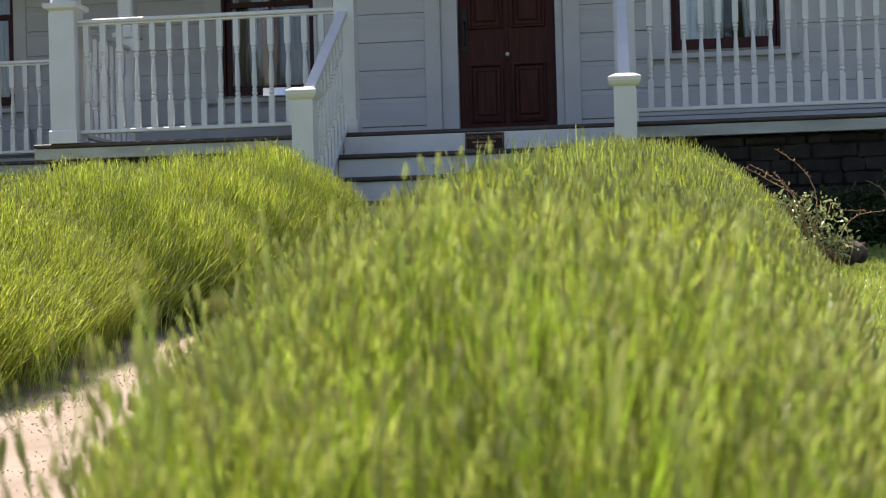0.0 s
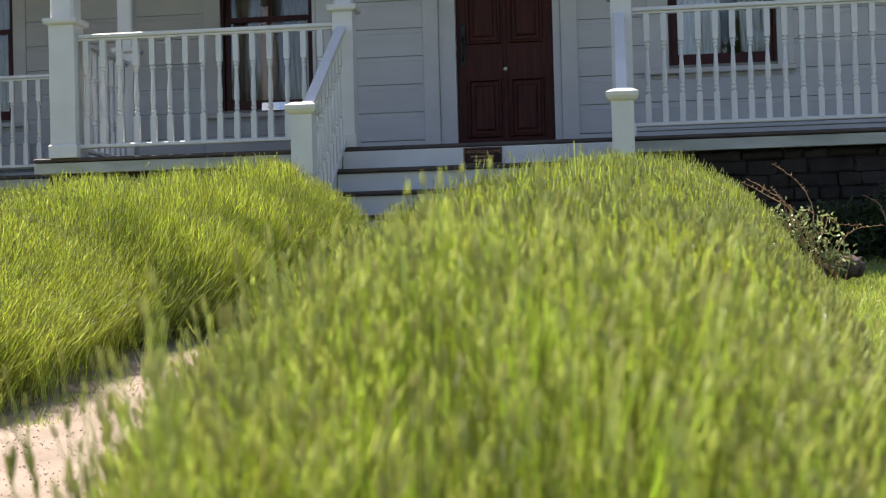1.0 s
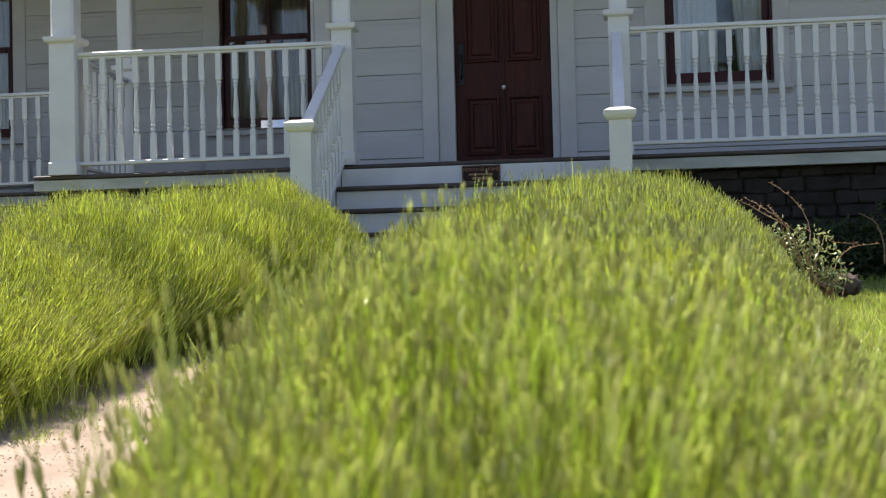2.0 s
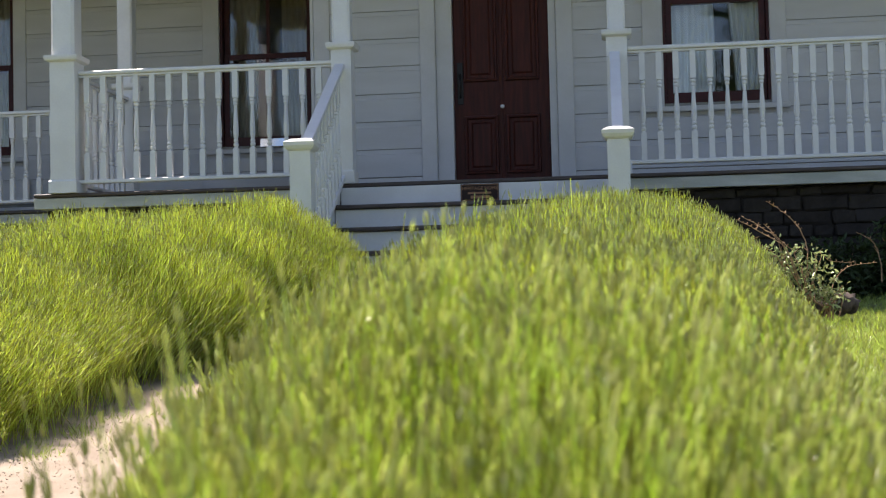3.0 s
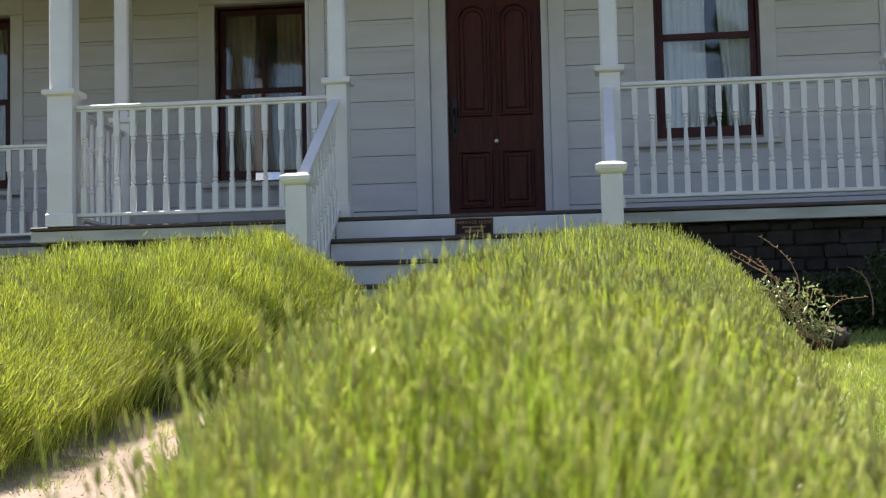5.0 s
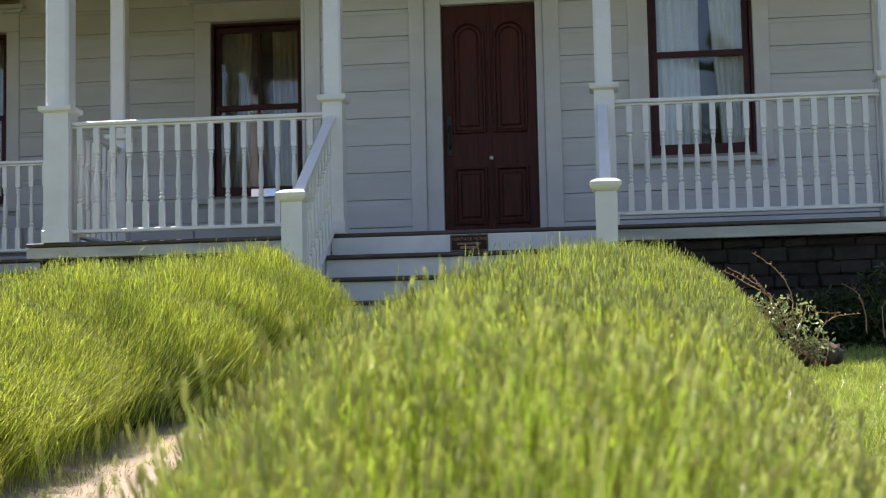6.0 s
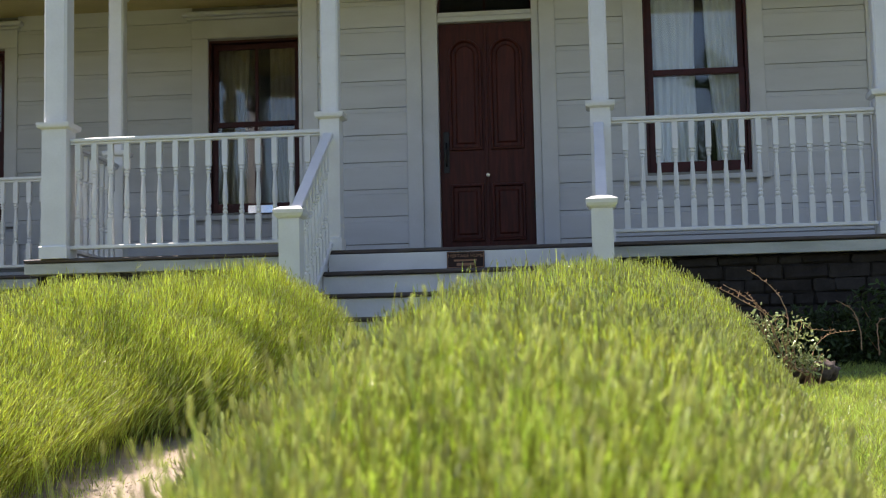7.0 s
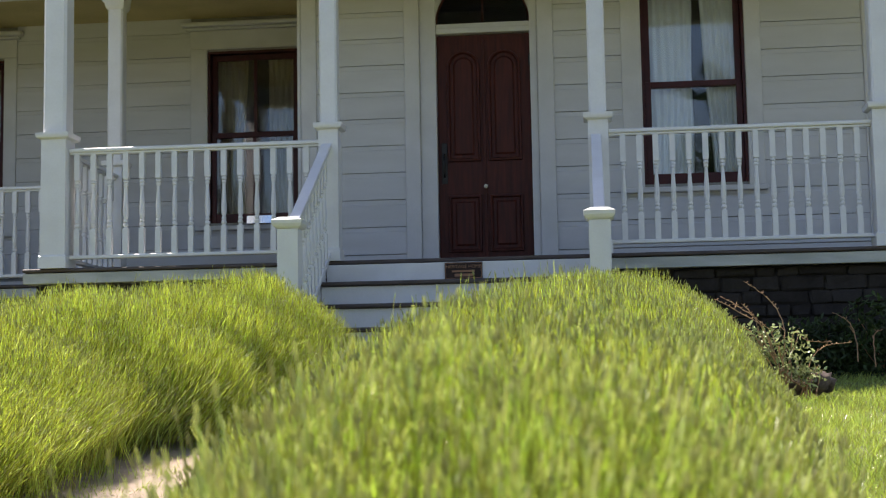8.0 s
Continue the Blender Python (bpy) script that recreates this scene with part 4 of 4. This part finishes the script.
STEM_ONE = material("single_green_stem", (0.38, 0.45, 0.10), 0.28, (0.26, 0.33, 0.07), 2.5, 60, 0.0, translucent=0.4, per="object", spread=0.3, tcolor=(1.5, 1.4, 0.6), spec=0.7)
BUD_ONE = material("single_lavender_bud", (0.56, 0.58, 0.28), 0.45, (0.34, 0.36, 0.16), 300, 700, 0.3, per="object", spread=0.3, translucent=0.5, tcolor=(1.4, 1.35, 0.85), spec=0.35)
LEAF_ONE = material("single_lavender_leaf", (0.44, 0.49, 0.16), 0.3, (0.32, 0.37, 0.11), 8, 60, 0.0, translucent=0.3, per="object", spread=0.3, tcolor=(1.3, 1.25, 0.6))
STALKS = [stalk_mesh(s) for s in range(14)]


def near_stalks(n):
    rng = random.Random(21)
    for i in range(n):
        loose = i % 6 == 0
        y = rng.uniform(1.35, 1.8) if loose else rng.uniform(1.15, 2.3)
        phi = rng.uniform(-1.5, -0.9) if loose else rng.uniform(-1.25, 1.2)
        x, h = main_row.surface(np.float64(phi), np.float64(y))
        z = float(main_row.ground(y) + h) + rng.uniform(0.0, 0.075) * math.cos(phi) + (0.035 if rng.random() < 0.1 else 0)
        if loose:
            s = rng.random() ** 0.8
            x, z = (-0.57 + 0.27 * s) * (y - 0.26) / 1.24, -0.14 + 0.15 * s + rng.uniform(-0.06, 0.04)
        o = new("stalk", STALKS[rng.randrange(len(STALKS))])
        o.parent = main
        s = rng.uniform(0.85, 1.15)
        o.matrix_basis = pose(float(x), y, z, rng.gauss(2, 4), math.degrees(math.sin(phi)) * 0.17 + rng.gauss(0, 5)) @ pose(0, 0, 0, 0, 0, rng.uniform(0, 360)) @ Matrix.Scale(s, 4)


near_stalks(300)


# ---- lawn ----
def lawn():
    rng = np.random.default_rng(31)
    n = 30000
    y = 4.2 + 5.6 * rng.random(n) ** 1.15
    x = 0.30 + 0.075 * y + rng.random(n) * 1.6
    z = np.array([ground_z(a, b) for a, b in zip(x, y)])
    base = np.stack([x, y, z - 0.004], -1)
    tall = rng.uniform(0.02, 0.065, n)[:, None] * (1 + 0.5 * np.sin(3 * x + 2 * y) * np.sin(5 * y))[:, None]
    tip = base + np.stack([rng.normal(size=n) * 0.55, rng.normal(size=n) * 0.55, np.ones(n)], -1) * tall
    v, f = blades(base, tip, rng.normal(size=(n, 3)) * 0.004, rng.uniform(0.0014, 0.0026, n), ((0, 1), (0.55, 0.8), (1, 0.1)), 3, 0.5, 1)
    tagged(big_mesh("grass", v, f, TURF), "short sunlit yellow-green lawn grass", "grass", kind="stuff")


lawn()


def path_weeds():
    """Thin tufts of grass along the edges of the path."""
    rng = np.random.default_rng(33)
    spots = rng.random((34, 2))
    c = np.stack([np.where(spots[:, 0] < 0.6, -1.84 + rng.normal(size=34) * 0.06, -1.62 + rng.normal(size=34) * 0.1), 3.4 + 4.2 * spots[:, 1]], -1)
    k = rng.integers(0, 34, 1700)
    xy = c[k] + rng.normal(size=(1700, 2)) * np.array([0.035, 0.07])
    z = np.array([ground_z(a, b) for a, b in xy])
    base = np.column_stack([xy, z])
    tip = base + np.column_stack([rng.normal(size=(1700, 2)) * 0.45, np.ones(1700)]) * rng.uniform(0.015, 0.05, 1700)[:, None]
    v, f = blades(base, tip, rng.normal(size=(1700, 3)) * 0.004, rng.uniform(0.001, 0.002, 1700), ((0, 1), (0.55, 0.8), (1, 0.1)), 3, 0.5, 1)
    tagged(big_mesh("weeds", v, f, TURF), "thin grass tufts along the gravel path", "weeds", kind="stuff")


path_weeds()


# ---- shrubs at the foundation ----
def leaf_cloud(rng, centre, radius, n, size):
    c = np.array(centre)
    p = rng.normal(size=(n, 3))
    p /= np.linalg.norm(p, axis=1, keepdims=True)
    p = c + p * np.array(radius) * (rng.random((n, 1)) ** 0.45)
    d = rng.normal(size=(n, 3))
    d /= np.linalg.norm(d, axis=1, keepdims=True)
    return blades(p, p + d * rng.uniform(0.6, 1.4, (n, 1)) * size, rng.normal(size=(n, 3)) * size * 0.12, rng.uniform(0.6, 1.2, n) * size * 0.3, ((0, 0.2), (0.35, 1.0), (0.7, 0.8), (1, 0.06)), 3, 0.3, 1)


def shrub(label, blobs, mat, seed, size, twigs):
    rng = np.random.default_rng(seed)
    vs, fs, off = [], [], 0
    for centre, radius, n in blobs:
        v, f = leaf_cloud(rng, centre, radius, n, size)
        vs.append(v)
        fs.append(f + off)
        off += len(v)
    s = thing("shrub", label, "shrub", "foundation shrubs")
    big_mesh("foliage", np.concatenate(vs), np.concatenate(fs), mat, s)
    rr = random.Random(seed)
    for centre, radius, n in blobs:
        for k in range(twigs):
            bm = bmesh.new()
            foot = Vector((centre[0] + rr.uniform(-0.05, 0.05), centre[1] + rr.uniform(-0.05, 0.05), ground_z(centre[0], centre[1]) - 0.02))
            top = Vector(centre) + Vector((rr.uniform(-1, 1) * radius[0], rr.uniform(-1, 1) * radius[1], rr.uniform(0.1, 0.9) * radius[2])) * 0.8
            tube(bm, [foot, foot.lerp(top, 0.5) + Vector((rr.uniform(-0.03, 0.03), 0, 0.03)), top], 0.006, 0.002, 5)
            part("branch", bm, TWIG, s)
    return s


# leaf colour kept extra dark to stand in for shade along the foundation
shrub("dark green shrub against the stone foundation, shade put into its leaf colour", [((1.45, 9.9, 0.20), (0.40, 0.22, 0.28), 1500), ((1.95, 9.85, 0.26), (0.42, 0.25, 0.36), 1800), ((2.5, 9.9, 0.28), (0.4, 0.25, 0.38), 1500)], SHRUB, 41, 0.05, 8)
shrub("sparse half-lit shrub with pale leaves at the hedge end", [((1.07, 8.42, 0.19), (0.19, 0.16, 0.19), 330), ((0.94, 8.5, 0.30), (0.17, 0.14, 0.13), 110), ((1.20, 8.4, 0.08), (0.13, 0.13, 0.11), 150)], PALELEAF, 42, 0.034, 7)


def dry_branch(label, pts, r):
    rr = random.Random(len(pts) + int(pts[0][0] * 100))
    p = [Vector(q) for q in pts]
    p = [p[0]] + p + [p[-1]]
    fine = []
    for a, b, c, d in zip(p, p[1:], p[2:], p[3:]):
        for i in range(5):
            t = i / 5
            q = 0.5 * (2 * b + (c - a) * t + (2 * a - 5 * b + 4 * c - d) * t * t + (3 * b - a - 3 * c + d) * t ** 3)
            fine.append(q + Vector((rr.uniform(-1, 1), rr.uniform(-1, 1), rr.uniform(-1, 1))) * 0.004)
    bm = tube(bmesh.new(), fine + [p[-1]], r * 0.75, r * 0.3, 6)
    for q in fine[len(fine) // 2:]:
        k = Vector((rr.uniform(-1, 1), rr.uniform(-1, 1), rr.uniform(0, 1))).normalized()
        tube(bm, [q, q + k * 0.008, q + k * 0.014], 0.0035, 0.002, 5)
    for i in range(1, len(pts) - 1):
        p = Vector(pts[i])
        tube(bm, [p, p + Vector((rr.uniform(-0.05, 0.05), rr.uniform(-0.03, 0.03), rr.uniform(0.01, 0.05)))], r * 0.5, r * 0.2, 5)
    return tagged(part("dry_branch", bm, TWIG), label, "branch", "dry branches")


dry_branch("long bare dry branch arching over the shrub", [(1.083, 8.400, 0.148), (1.101, 8.430, 0.330), (1.071, 8.460, 0.454), (0.993, 8.490, 0.551), (0.888, 8.520, 0.627)], 0.0055)
dry_branch("reddish dry stem leaning out of the shrub", [(1.036, 8.380, 0.149), (0.976, 8.410, 0.348), (0.821, 8.440, 0.459), (0.708, 8.470, 0.524)], 0.006)
dry_branch("reddish dry stem leaning out of the shrub", [(1.019, 8.440, 0.117), (0.932, 8.470, 0.302), (0.791, 8.500, 0.403), (0.704, 8.530, 0.477)], 0.006)
dry_branch("thin dry stem with withered flower heads", [(1.065, 8.460, 0.150), (0.970, 8.490, 0.368), (0.862, 8.520, 0.473), (0.748, 8.550, 0.548)], 0.005)
dry_branch("thin dry stem with withered flower heads", [(1.075, 8.360, 0.148), (1.021, 8.390, 0.313), (0.931, 8.420, 0.416), (0.862, 8.450, 0.492)], 0.005)
dry_branch("dead twig reaching out of the shrub", [(1.127, 8.400, 0.115), (1.152, 8.430, 0.312), (1.239, 8.460, 0.268), (1.379, 8.490, 0.260)], 0.0045)
dry_branch("dead twig reaching out of the shrub", [(1.229, 8.450, 0.081), (1.270, 8.480, 0.179), (1.358, 8.510, 0.238), (1.504, 8.540, 0.256)], 0.0045)
dry_branch("short dead twig in the shaded shrub", [(1.722, 9.568, 0.159), (1.708, 9.600, 0.346), (1.663, 9.632, 0.443), (1.582, 9.664, 0.491)], 0.006)
dry_branch("short pale twig in the shaded shrub", [(1.830, 9.568, 0.120), (1.830, 9.600, 0.306), (1.860, 9.632, 0.353), (1.904, 9.664, 0.368)], 0.006)
dry_branch("dark fallen stick on the lawn edge", [(1.065, 8.300, 0.098), (1.115, 8.330, 0.042), (1.181, 8.360, -0.004)], 0.011)


def rock(label, x, y, z, s, seed):
    bm = bmesh.new()
    bmesh.ops.create_icosphere(bm, subdivisions=3, radius=1)
    for v in bm.verts:
        d = v.co.normalized()
        k = 1 + 0.45 * noise.noise(d * 2.1 + Vector((seed, 0, 0))) + 0.35 * noise.noise(d * 3.5 + Vector((seed, 3, 0)))
        v.co = Vector((d.x * s[0], d.y * s[1], d.z * s[2])) * k + Vector((x, y, z))
    return tagged(part("rock", bm, ROCK, smooth=True), label, "rock", "garden rocks")


rock("rough grey-brown rock on the lawn edge", 1.30, 8.5, 0.02, (0.085, 0.06, 0.06), 3)
rock("small dark rock beside the shrub", 1.17, 8.5, 0.0, (0.06, 0.05, 0.05), 8)


# ---- woods behind the viewer, met only in the window glass ----
def woods():
    rng = np.random.default_rng(51)
    vs, fs, off = [], [], 0
    spots = [(-45 + 3.6 * k + rng.normal() * 1.2, rng.uniform(3.5, 6.5)) for k in range(26)]
    for x, tall in spots + [(-17.5, 11.0), (4.4, 15.5)]:
        y = -34 + rng.normal() * 3
        for c in range(5):
            v, f = leaf_cloud(rng, (x + rng.normal() * 1.2, y + rng.normal(), -1.5 + tall * (0.35 + 0.13 * c)), (2.2 - 0.25 * c, 2.0 - 0.2 * c, tall * 0.16), 45, 1.25)
            vs.append(v)
            fs.append(f + off)
            off += len(v)
    tagged(big_mesh("woods", np.concatenate(vs), np.concatenate(fs), SHRUB), "far dark leafy trees across the garden", "trees", kind="stuff")


woods()
